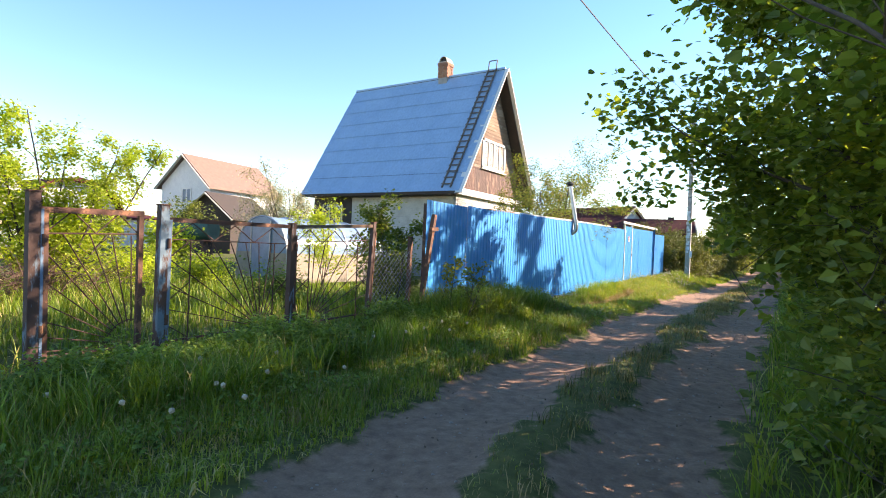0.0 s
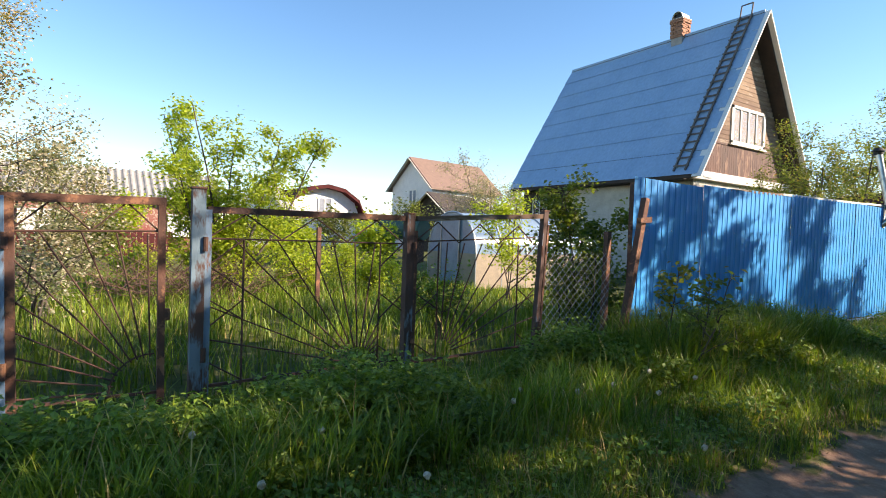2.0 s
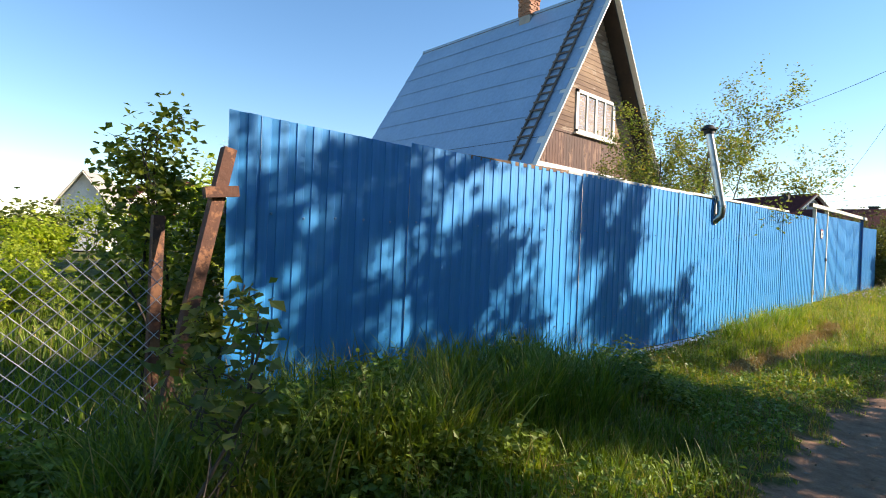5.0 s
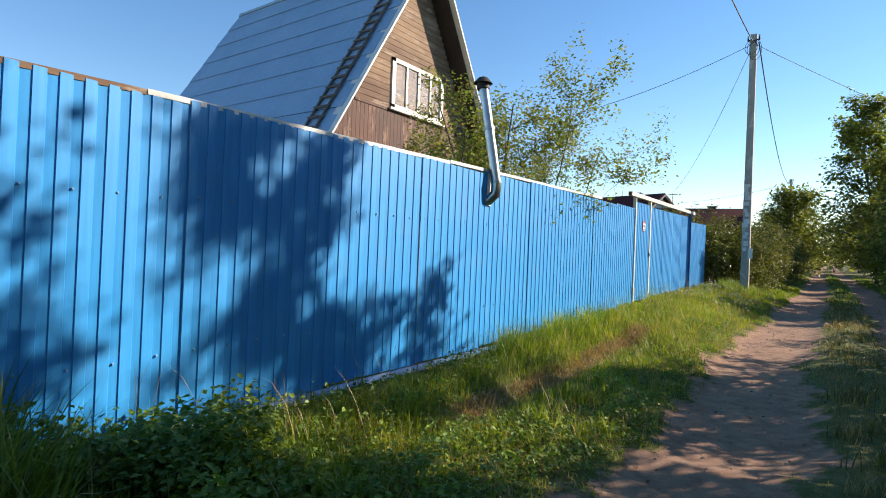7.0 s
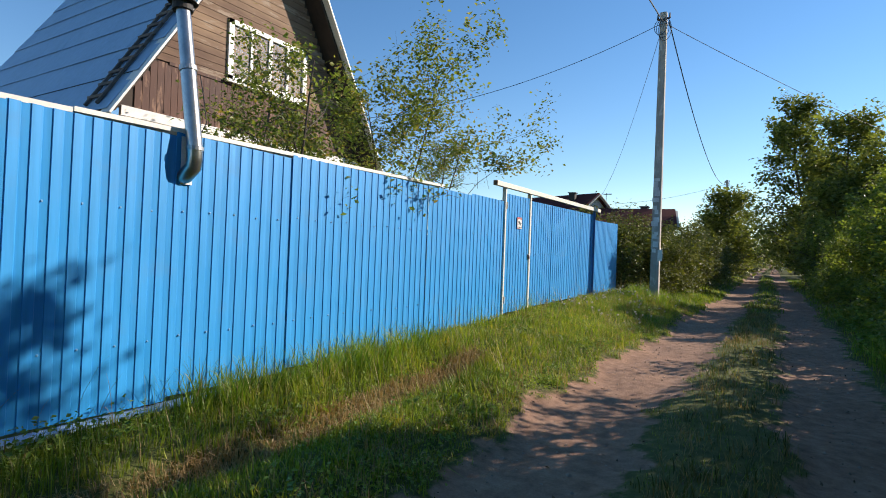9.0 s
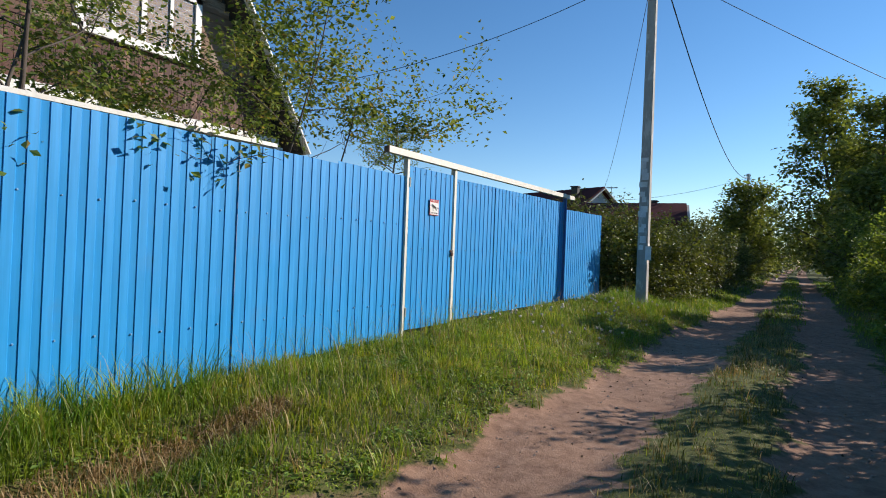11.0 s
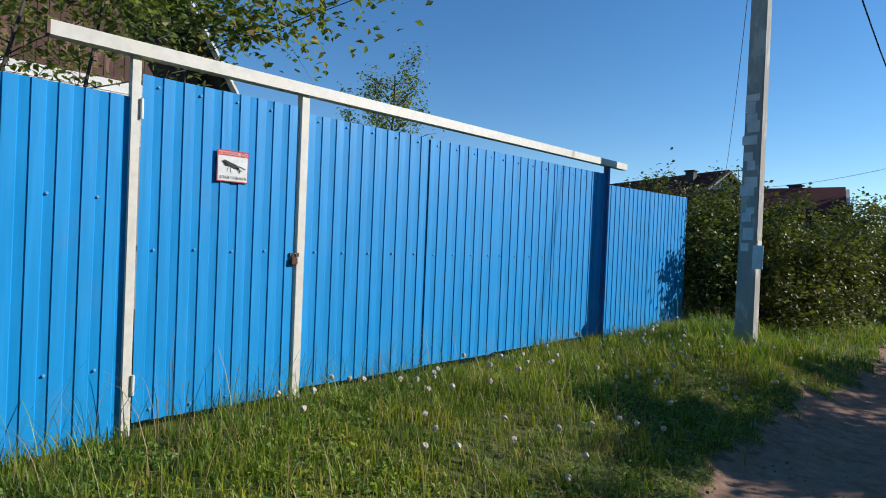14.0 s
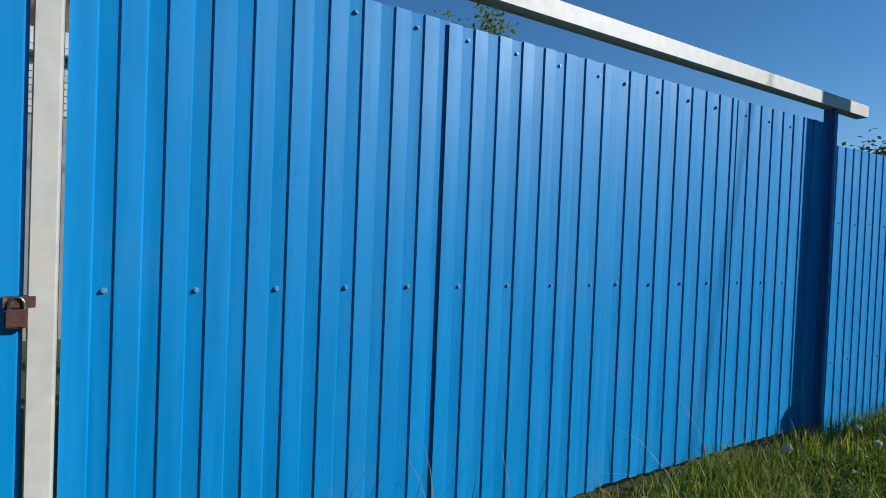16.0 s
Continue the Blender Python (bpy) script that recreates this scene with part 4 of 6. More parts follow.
def fan(t, y, z, r0, r1, a0, a1, n, lim):
    """Rods that spread like rays from one point, cut by the frame (y0, y1, z0, z1)."""
    for i in range(n):
        a = radians(a0 + (a1 - a0) * i / (n - 1))
        dy, dz = math.cos(a), math.sin(a)
        reach = r1
        if dy:
            reach = min(reach, ((lim[1] if dy > 0 else lim[0]) - y) / dy)
        if dz > 0:
            reach = min(reach, (lim[3] - z) / dz)
        if reach > r0 + 0.05:
            part("rod", bar((0.0, y + dy * r0, z + dz * r0), (0.0, y + dy * reach, z + dz * reach), 0.012, sides=6), "rod", t)


def zigzag(t, y0, y1, z0, z1, n):
    for i in range(n):
        a, b = y0 + (y1 - y0) * i / n, y0 + (y1 - y0) * (i + 1) / n
        up = i % 2
        part("rod", bar((0, a, z1 if up else z0), (0, b, z0 if up else z1), 0.012, sides=6), "rod", t)


def old_gates():
    t = thing("rusty_wicket", "rusty welded garden wicket with a sunray grille", "gate", (GX, 0, 0))
    part("frame", bar((0, 2.0, 1.575), (0, 2.87, 1.60), 0.05), "rust", t)
    part("frame", bar((0, 2.86, 0.0), (0, 2.845, 1.60), 0.045), "rust", t)
    part("frame", bar((0, 2.07, 0.05), (0, 2.04, 1.58), 0.05), "rust", t)
    part("frame", bar((0, 2.07, 0.32), (0, 2.86, 0.32), 0.02), "rod", t)
    part("crossbar", bar((0, 2.04, 1.375), (0, 2.85, 1.40), 0.016, sides=6), "rod", t)
    zigzag(t, 2.06, 2.84, 1.39, 1.58, 4)
    fan(t, 2.80, 0.34, 0.22, 1.6, 92, 178, 10, (2.06, 2.85, 0.3, 1.38))
    pts = [(0, 2.80 + 0.24 * math.cos(a), 0.34 + 0.24 * math.sin(a)) for a in np.linspace(1.5, math.pi, 8)]
    part("arc", np_mesh("arc", *tubes([(pts, [0.006] * 8)], 5), None, "rod"), None, t)
    part("latch_box", box(-0.025, 0.025, 2.86, 2.905, 0.8, 0.88, bevel=0.006), "rust", t)
    for name, y, z0, z1, w, mat, lean in (("gate_post", 1.985, -0.2, 1.72, 0.085, "rust_paint", -0.03), ("gate_post", 3.07, -0.2, 1.70, 0.085, "rust_paint", 0.0),
                                         ("gate_post", 4.75, -0.15, 1.61, 0.075, "rust_paint", 0.0), ("gate_post", 6.24, -0.1, 1.72, 0.06, "rust_paint", 0.10)):
        p = thing(name, "rusty steel gate post with flaking pale blue paint", "post", (GX, y, 0), "old gate posts")
        part("shaft", bar((0, 0, z0), (0, lean, z1), w), mat, p)
        part("flange", bar((0.012, w * 0.62, z0 + 0.2), (0.012, w * 0.62 + lean * 0.9, z1 - 0.14), 0.022, w * 0.8), "post_blue" if y < 4 else "rust", p, "strip of faded blue paint" if y < 4 else "")
        part("cap", box(-w * 0.6, w * 0.6, lean - w * 0.6, lean + w * 0.6, z1, z1 + 0.012), "rust", p)
        for zz in (0.55, 1.32):
            part("hinge", bar((0.05, w * 0.5, zz - 0.05), (0.05, w * 0.5, zz + 0.05), 0.035, sides=8), "rust", p)
    for y0, y1, za, zb, fy in ((3.13, 4.70, 1.56, 1.575, 4.3), (4.81, 6.22, 1.575, 1.67, 5.1)):
        g = thing("rusty_gate", "sagging rusty gate leaf with a sunray grille of rods", "gate", (GX, 0, 0), "old gate leaves")
        part("frame", bar((0, y0, za), (0, y1 + 0.1, zb), 0.045), "rust" if fy < 5 else "wood_grey", g)
        part("crossbar", bar((0, y0, za - 0.2), (0, y1, zb - 0.22), 0.014, sides=6), "rod", g)
        part("frame", bar((0, y0 + 0.02, 0.32), (0, y1, 0.36), 0.02), "rod", g)
        part("upright", bar((0, y0 + 0.25, 0.3), (0, y0 + 0.25, za - 0.2), 0.016, sides=6), "rod", g)
        part("upright", bar((0, y1 - 0.22, 0.3), (0, y1 - 0.22, za - 0.2), 0.016, sides=6), "rod", g)
        zigzag(g, y0, y1, za - 0.2, za - 0.02, 6)
        for k in range(4):
            zz = 0.5 + k * 0.22
            part("rod", bar((0, y0, zz), (0, y0 + 0.25, zz + (0.2 if k % 2 else -0.16)), 0.012, sides=6), "rod", g)
            part("rod", bar((0, y1 - 0.22, zz), (0, y1, zz + (0.2 if k % 2 else -0.16)), 0.012, sides=6), "rod", g)
        fan(g, fy, 0.36, 0.14, 1.5, 20 if fy < 5 else 14, 166 if fy < 5 else 160, 15, (y0 if fy < 5 else y0 + 0.25, y1 - 0.22 if fy < 5 else y1, 0.3, za - 0.2))
    x = thing("leaning_post", "leaning rusty steel post with a short cross arm", "post", (-5.12, 7.34, 0.2))
    part("shaft", bar((0, -0.02, -0.2), (0.0, 0.38, 1.74), 0.07), "rust", x)
    part("arm", bar((0.03, 0.24, 1.48), (0.04, 0.42, 1.50), 0.06), "rust", x)
    y = thing("short_post", "short rusty steel stake beside the fence", "post", (GX - 0.1, 7.42, 0.2))
    part("shaft", bar((0, 0, -0.2), (0.0, 0.02, 1.35), 0.06), "rust", y)
    y = thing("short_post", "short rusty steel stake among bushes", "post", (-9.2, 5.4, 0.2))
    part("shaft", bar((0, 0, -0.2), (0.0, 0.0, 1.3), 0.06), "rust", y)
    # chain-link mesh between the gates and the blue fence
    m = thing("chain_link_fence", "sagging grey chain-link mesh overgrown by shrubs", "fence", (GX - 0.05, 6.3, 0.15))
    lines = []
    for i in range(-11, 13):
        for s in (1, -1):
            c = i * 0.1
            p = []
            for u in np.linspace(0, 1.15, 2):
                yv = c + s * u if s > 0 else c + 1.15 - u
                p.append((0.0, yv, u))
            y0_, y1_ = p[0][1], p[1][1]
            ts = sorted(min(max((lim - y0_) / (y1_ - y0_), 0), 1) for lim in (0.0, 1.15))
            if ts[1] - ts[0] > 0.02:
                pts = [(0.02 * math.sin(9 * w), y0_ + (y1_ - y0_) * w, 1.15 * w) for w in np.linspace(ts[0], ts[1], 3)]
                lines.append((pts, [0.0028] * 3))
    part("mesh", np_mesh("mesh", *tubes(lines, 4), None, "zinc"), None, m)


old_gates()

# ---- trees and shrubs ----


def limb(rng, start, direction, length, radius, bend, n=6, lift=0.12):
    pts, d, p = [np.array(start)], np.array(direction) / np.linalg.norm(direction), np.array(start, float)
    for i in range(n):
        d = d + rng.normal(0, bend, 3) + [0, 0, lift * 0.3]
        d /= np.linalg.norm(d)
        p = p + d * length / n
        pts.append(p.copy())
    return np.array(pts), radius * np.linspace(1, 0.3, n + 1)


def plant(name, label, category, at, height, spread, leaf, n_leaves, leaf_mat, seed, stems=1, limbs=9, twigs=6, bare_below=0.25, radius=0.09,
          clump=0.22, group="", bark="bark", up=0.5, wide=0.62, edge=None, lean=(0, 0), gaps=1.6, low=0.0):
    """A tree or shrub: tapered stems, limbs and twigs, and a crown of single leaves gathered on the twigs."""
    rng = np.random.default_rng(seed)
    lines, tips = [], []
    for s in range(stems):
        off = rng.normal(0, 0.12 * (stems > 1), 2)
        a = rng.uniform(0, 2 * np.pi)
        tilt = 0.06 if stems == 1 else rng.uniform(0.1, 0.55)
        hgt = height * (1 if stems == 1 else rng.uniform(0.65, 1.0))
        trunk, tr = limb(rng, (off[0], off[1], -0.1), (tilt * math.cos(a) + lean[0], tilt * math.sin(a) + lean[1], 1), hgt, radius / (1 if stems == 1 else 1.7), 0.06, 10)
        lines.insert(s, (trunk, tr))
        for j in range(limbs):
            u = bare_below + (0.97 - bare_below) * (j + rng.uniform(0, 1)) / limbs
            i = min(int(u * 10), 9)
            base = trunk[i] + (trunk[i + 1] - trunk[i]) * (u * 10 - i)
            az = j * 2.4 + rng.uniform(-0.6, 0.6)
            ln = spread * rng.uniform(0.6, 1.1) * (1.05 - 0.75 * max(0, u - bare_below) / (1 - bare_below)) + 0.08 * spread
            lp, lr = limb(rng, base, (math.cos(az), math.sin(az), up + rng.uniform(-0.25, 0.35)), ln, max(tr[i] * 0.5, 0.006), 0.16)
            lines.append((lp, lr))
            for q in range(twigs):
                w = rng.uniform(0.25, 1.0)
                ii = min(int(w * 6), 5)
                tb = lp[ii] + (lp[ii + 1] - lp[ii]) * (w * 6 - ii)
                td = rng.normal(0, 0.7, 3) + (lp[ii + 1] - lp[ii]) / (ln / 6) * 0.6 + [0, 0, 0.1 + 0.2 * up]
                tp, tw = limb(rng, tb, td, ln * rng.uniform(0.22, 0.5), max(lr[ii] * 0.4, 0.0035), 0.2, 3)
                lines.append((tp, tw))
                tips.append(tp)
    tips = np.array(tips)
    weight = rng.gamma(gaps, 1.0, len(tips))
    pick = rng.choice(len(tips), n_leaves, p=weight / weight.sum())
    w = rng.uniform(0, 3, n_leaves)
    i = np.minimum(w.astype(int), 2)
    c = tips[pick, i] + (tips[pick, i + 1] - tips[pick, i]) * (w - i)[:, None] + rng.normal(0, clump * 0.45, (n_leaves, 3))
    c[:, 2] = np.maximum(c[:, 2], 0.05)
    wx, wz = c[:, 0] + at[0], c[:, 2] + at[2]
    if low:
        c, wx, wz = c[wz > low], wx[wz > low], wz[wz > low]
    if edge:
        c, wx, wz = c[(wx > edge[0]) & (wx < edge[1])], wx[(wx > edge[0]) & (wx < edge[1])], wz[(wx > edge[0]) & (wx < edge[1])]
    near = np.hypot(c[:, 0] + at[0], c[:, 1] + at[1]) < 2.7
    if at[1] < 45:
        c = c[~(near | ((wx > -3.4) & (wx < -0.75) & (wz < 2.05)) | ((wx > -0.8) & (wx < -0.25) & (wz < 1.45)))]
        lines = lines[:stems] + [ln for ln in lines[stems:] if ln[0][-1][0] + at[0] > -0.3 or ln[0][-1][0] + at[0] < -3.4 or ln[0][-1][2] + at[2] > 2.2]
    else:
        lines = [ln for i, ln in enumerate(lines) if len(ln[0]) > 4 or i % 3 == 0]
    t = thing(name, label, category, at, group)
    if edge:
        lines = lines[:stems] + [ln for ln in lines[stems:] if edge[0] < ln[0][-1][0] + at[0] < edge[1] and (ln[0][-1][2] + at[2] > low or len(ln[0]) > 7)]
    sv, sq = tubes([ln for ln in lines if len(ln[0]) > 4], 3 if stems > 3 else 5 if at[1] < 9 else 4)
    fine = [ln for ln in lines if len(ln[0]) <= 4]
    fine = fine[::3] if stems > 3 else fine
    if fine:
        tv, tq = tubes([(ln[0][[0, 1, 3]], ln[1][[0, 1, 3]]) for ln in fine], 3)
        sv, sq = np.concatenate([sv, tv]), np.concatenate([sq, tq + len(sv)])
    part("trunk", np_mesh("trunk", sv, sq, None, bark, True), None, t)
    v, q = leaves(rng, c, leaf, 0.55, wide=wide, rounded=name == "tree" and at[1] < 9)
    part("crown", np_mesh("crown", v, q, None, leaf_mat), None, t)
    return t


def g(x, y):
    return float(land(x, y))


# roadside trees opposite the fence
for i, (x, y, h, sp, n, leaf, cl) in enumerate(((0.9, 5.7, 6.4, 2.9, 34000, 0.08, 0.38), (0.9, 7.0, 4.9, 2.6, 14000, 0.082, 0.36), (1.7, 3.3, 5.0, 2.4, 17000, 0.078, 0.34), (2.0, 8.6, 6.8, 2.6, 7000, 0.1, 0.36), (2.7, 10.6, 7.4, 2.4, 7000, 0.11, 0.3), (2.5, 12.6, 7.3, 2.3, 6000, 0.11, 0.28), (3.2, 14.6, 7.4, 2.2, 5200, 0.085, 0.24),
                                       (2.6, 16.6, 7.8, 2.2, 7000, 0.085, 0.2), (3.2, 18.6, 8.3, 2.2, 3400, 0.11, 0.15), (2.9, 22.25, 9.0, 1.8, 6600, 0.09, 0.21), (2.4, 21.8, 9.0, 1.6, 5400, 0.09, 0.21), (1.2, 4.5, 4.3, 2.1, 15000, 0.078, 0.32), (2.4, 17.6, 7.0, 1.8, 4600, 0.085, 0.2), (1.7, 16.0, 8.0, 2.0, 4200, 0.09, 0.2), (1.7, 17.7, 8.2, 1.8, 2800, 0.11, 0.15), (3.6, 0.8, 6.0, 2.4, 6000, 0.09, 0.4), (2.4, 32.3, 5.8, 1.4, 8000, 0.1, 0.3), (2.6, 34.4, 4.2, 1.6, 7000, 0.09, 0.3))):
    plant("tree", "leafy roadside poplar overhanging the track", "tree", (x, y, g(x, y)), h, sp, leaf, n, "leaf_dark", 10 + i, 1, 26, 9, 0.14, 0.055 if y < 8 else 0.09, cl, "roadside trees", wide=0.85, up=0.35, edge=(-1.95, 9), gaps=2.2 if y < 9 or y > 26 else 1.3)
for i, (x, y, h, sp, n) in enumerate(((1.25, 1.9, 1.9, 1.0, 5500), (1.15, 3.4, 2.0, 1.0, 5500), (1.1, 4.9, 2.1, 1.0, 5500), (1.15, 6.5, 2.3, 1.05, 5500), (1.1, 8.2, 2.3, 1.05, 5500), (1.2, 10.0, 2.3, 1.1, 5500), (1.25, 12.0, 2.3, 1.1, 5000), (1.3, 14.5, 2.4, 1.1, 4500),
                                      (1.5, 16.2, 2.9, 1.2, 4500), (1.5, 18.0, 3.3, 1.3, 5500), (1.6, 19.8, 4.4, 1.4, 9000), (1.6, 21.4, 4.2, 1.4, 9000), (1.7, 23.5, 3.1, 1.2, 7000), (1.7, 25.2, 3.1, 1.2, 7000), (1.7, 27.0, 3.2, 1.2, 7000), (1.7, 28.6, 3.8, 1.3, 8000), (1.9, 31.3, 5.0, 1.3, 11000), (1.9, 32.6, 5.0, 1.3, 11000), (1.3, 35, 3.4, 1.6, 8000), (1.3, 38, 3.6, 1.7, 8000), (1.3, 42, 3.8, 1.8, 8000), (1.2, 46.5, 4.0, 1.8, 7000))):
    plant("bush", "dense green roadside bush beside the track", "bush", (x, y, g(x, y)), h, sp, 0.075 if y < 7 else 0.1, n if y < 7 else int(n * 0.62), "leaf_mid", 40 + i, 6, 8, 5, 0.06, 0.03, 0.26, "roadside bushes", up=0.4)
for i, y in enumerate(np.arange(17.0, 50.0, 2.1)):
    x = 0.75 + 0.12 * math.sin(i * 2.3)
    plant("bush", "low dark green scrub at the edge of the track", "bush", (x, float(y), g(x, y)), 1.25 + 0.25 * math.sin(i * 1.7), 0.75, 0.085, 2400, "leaf_mid", 440 + i, 6, 6, 5, 0.05, 0.02, 0.24, "scrub beside the track", up=0.5)
# unseen thicket added behind the roadside row to cut the low sky light
rng = random.Random(6)
for i, y in enumerate(np.arange(5.0, 56.0, 2.4)):
    x = 6.4 + 2.6 * (i % 2) + rng.uniform(-0.5, 0.5)
    plant("tree", "unseen leafy tree added behind the roadside row to block sky light", "tree", (x, float(y), g(x, y)), 0.74 * x, 1.9, 0.22, 1700, "leaf_dark", 400 + i, 1, 14, 6, 0.05, 0.07, 0.5, "thicket behind the roadside", up=0.5, gaps=3.0)
# far trees down the lane
# (5, 76), (6, 88) and (4.5, 102) are added to shade the lane end
for i, (x, y, h, sp, n) in enumerate(((0.5, 55, 13.0, 3.8, 22000), (2.3, 52.5, 10.0, 3.4, 15000), (3.8, 50, 7.4, 3.2, 11000), (1.9, 60, 9.0, 3.6, 11000), (6.0, 52, 7, 3.2, 8000), (1.6, 49, 6.0, 2.6, 9000), (-4.6, 58.5, 6.2, 3.2, 12000), (-6.4, 82, 7, 3.0, 7000), (-5.8, 76, 6, 2.6, 7000), (1.4, 80, 7.5, 3.2, 7000), (0.9, 96, 8, 3.6, 8000), (-5.5, 92, 8, 4, 7000), (5, 76, 10, 4, 8000), (6, 88, 11, 4.5, 8000), (4.5, 102, 11, 4.5, 8000), (4.4, 44, 5.5, 2.4, 8000), (3.9, 36, 4.6, 2.0, 7000), (-6, 70, 5.0, 2.6, 6000))):
    plant("tree", "tall green birch beside the far end of the lane", "tree", (x, y, g(x, y)), h, sp, 0.235 if y > 45 else 0.15, int(n * 0.62), "leaf_far", 70 + i, 1, 40, 9, 0.02, 0.11, 0.6 if y > 45 else 0.5, "trees down the lane", up=0.5 if h > 8 else 0.35, gaps=3.0)
# hedge past the fence
for i, (x, y, h, sp) in enumerate(((-5.3, 30.2, 2.4, 0.8), (-4.7, 30.9, 2.4, 0.8), (-5.7, 31.6, 2.7, 1.0), (-4.4, 32.2, 2.5, 0.9), (-5.3, 33.2, 2.8, 1.1), (-4.1, 34.0, 2.6, 1.0), (-5.0, 35.4, 2.8, 1.2), (-3.9, 36.6, 2.5, 1.1), (-6.6, 32.5, 3.2, 1.3), (-7.0, 35.5, 3.0, 1.4), (-5.0, 38.4, 2.8, 1.3), (-4.0, 41, 2.3, 1.3), (-4.4, 45, 2.4, 1.4), (-4.4, 50, 2.2, 1.5), (-4.8, 55, 2.4, 1.6))):
    plant("hedge_bush", "dense dark green hedge bush beyond the fence", "bush", (x, y, g(x, y)), h, sp, 0.082, 5200, "leaf_hedge", 110 + i, 7, 9, 6, 0.03, 0.03, 0.24, "hedge", up=0.4)
# apple trees behind the fence
plant("apple_tree", "sparse apple tree with young leaves behind the fence", "tree", (-7.1, 17.7, 0.3), 5.0, 1.7, 0.075, 4600, "leaf_apple", 131, 3, 10, 7, 0.3, 0.07, 0.2, up=0.5, wide=0.5)
plant("apple_tree", "spreading apple tree with young leaves behind the fence", "tree", (-7.1, 20.8, 0.3), 5.1, 3.0, 0.08, 14000, "leaf_apple", 139, 4, 10, 10, 0.42, 0.045, 0.26, up=0.35, edge=(-20, -4.9), low=3.0, gaps=4.5, wide=0.5)
plant("apple_tree", "apple tree with young leaves against the gable", "tree", (-8.0, 19.7, 0.3), 4.9, 1.7, 0.075, 5600, "leaf_apple", 134, 2, 11, 9, 0.3, 0.07, 0.24, up=0.6, edge=(-20, -5.6), wide=0.5)
plant("apple_tree", "small round apple tree in sun behind the gate", "tree", (-9.9, 26.6, 0.3), 4.6, 1.25, 0.07, 3200, "leaf_apple", 133, 1, 14, 8, 0.68, 0.06, 0.2, up=0.3, gaps=2.0, wide=0.45)
plant("apple_tree", "low apple branch hanging over the top of the fence", "tree", (-5.85, 18.6, 0.3), 2.5, 0.95, 0.08, 900, "leaf_apple", 136, 2, 8, 6, 0.6, 0.035, 0.16, up=0.15, edge=(-7, -4.95), low=1.9, wide=0.5)
# garden behind the rusty gates
plant("young_tree", "young tree with bright yellow-green leaves in the garden", "tree", (-11.2, 4.35, 0.2), 3.5, 1.05, 0.07, 21000, "leaf_yellow", 245, 8, 10, 8, 0.08, 0.05, 0.17, up=0.95, gaps=2.6, wide=0.45)
plant("garden_tree", "thin garden tree in pale blossom", "tree", (-9.9, 2.3, 0.2), 4.9, 1.5, 0.042, 12000, "blossom", 142, 2, 10, 8, 0.3, 0.06, 0.25, up=0.8)
plant("garden_tree", "low garden tree in pale blossom", "tree", (-8.3, 1.8, 0.2), 2.9, 1.2, 0.042, 10000, "blossom", 143, 3, 10, 7, 0.12, 0.05, 0.25, up=0.8)
plant("garden_tree", "thin tree in pale blossom beyond the garden", "tree", (-13.5, -0.5, 0.2), 5.0, 1.8, 0.04, 6000, "blossom", 147, 2, 10, 7, 0.3, 0.06, 0.25, up=0.8)
plant("garden_tree", "spreading tree in fading blossom among the gardens", "tree", (-24.5, 20.4, 0.2), 5.0, 2.6, 0.08, 8500, "blossom", 149, 3, 10, 8, 0.2, 0.07, 0.3, up=0.5)
plant("garden_bush", "flowering apple bush behind the greenhouse", "bush", (-15.4, 13.4, 0.2), 4.3, 1.9, 0.05, 9000, "blossom", 144, 5, 10, 8, 0.2, 0.05, 0.25, up=0.6)
plant("garden_bush", "green shrub growing through the chain-link mesh", "bush", (-6.15, 7.8, 0.2), 2.1, 0.85, 0.06, 7500, "leaf_mid", 145, 6, 9, 6, 0.06, 0.03, 0.17, up=0.9, edge=(-20, -5.5))
plant("garden_bush", "yellow-green shrub behind the old gate", "bush", (-9.0, 9.2, 0.2), 2.3, 0.9, 0.06, 3000, "leaf_yellow", 146, 3, 6, 5, 0.2, 0.03, 0.2, up=0.9)
plant("garden_bush", "low leafy shrub behind the old gate leaf", "bush", (-7.4, 6.3, 0.2), 0.8, 0.7, 0.05, 1800, "weed", 148, 5, 7, 5, 0.1, 0.02, 0.18, up=0.6)
for i, (x, y, h) in enumerate(((-13.5, 3.2, 0.9), (-11.6, 6.0, 1.0), (-13.0, 7.4, 1.1), (-10.8, 7.2, 0.9), (-15.0, 5.5, 1.2))):
    plant("garden_bush", "low yellow-green currant bush in the garden", "bush", (x, y, 0.2), h, 0.7, 0.06, 2200, "leaf_yellow", 150 + i, 6, 6, 4, 0.1, 0.02, 0.18, "currant bushes", up=0.9)
for i, (x, y, hh) in enumerate(((-6.6, 0.2, 0.7), (-7.4, -0.8, 0.9), (-8.6, 0.5, 0.9))):
    plant("garden_bush", "low dark green shrub in the overgrown garden", "bush", (x, y, 0.2), hh * 0.7, 0.75, 0.05, 2400, "weed", 170 + i, 6, 6, 5, 0.08, 0.02, 0.18, "garden shrubs", up=0.7)
plant("garden_bush", "leafy sapling in the verge beside the blue fence", "bush", (-4.2, 7.12, 0.16), 1.45, 0.36, 0.07, 420, "leaf_apple", 160, 3, 6, 4, 0.3, 0.02, 0.1, up=0.7)

# ---- grass and weeds ----


def patch(rng, n, x0, x1, y0, y1):
    return np.stack([rng.uniform(x0, x1, n), rng.uniform(y0, y1, n)], -1)


def in_ditch(x, y):
    """The bare, dry edge of the shallow ditch."""
    return (np.abs(x + 4.40 + 0.05 * np.sin(y * 2.3)) < 0.11) & (y > 13.3) & (y < 18.8)


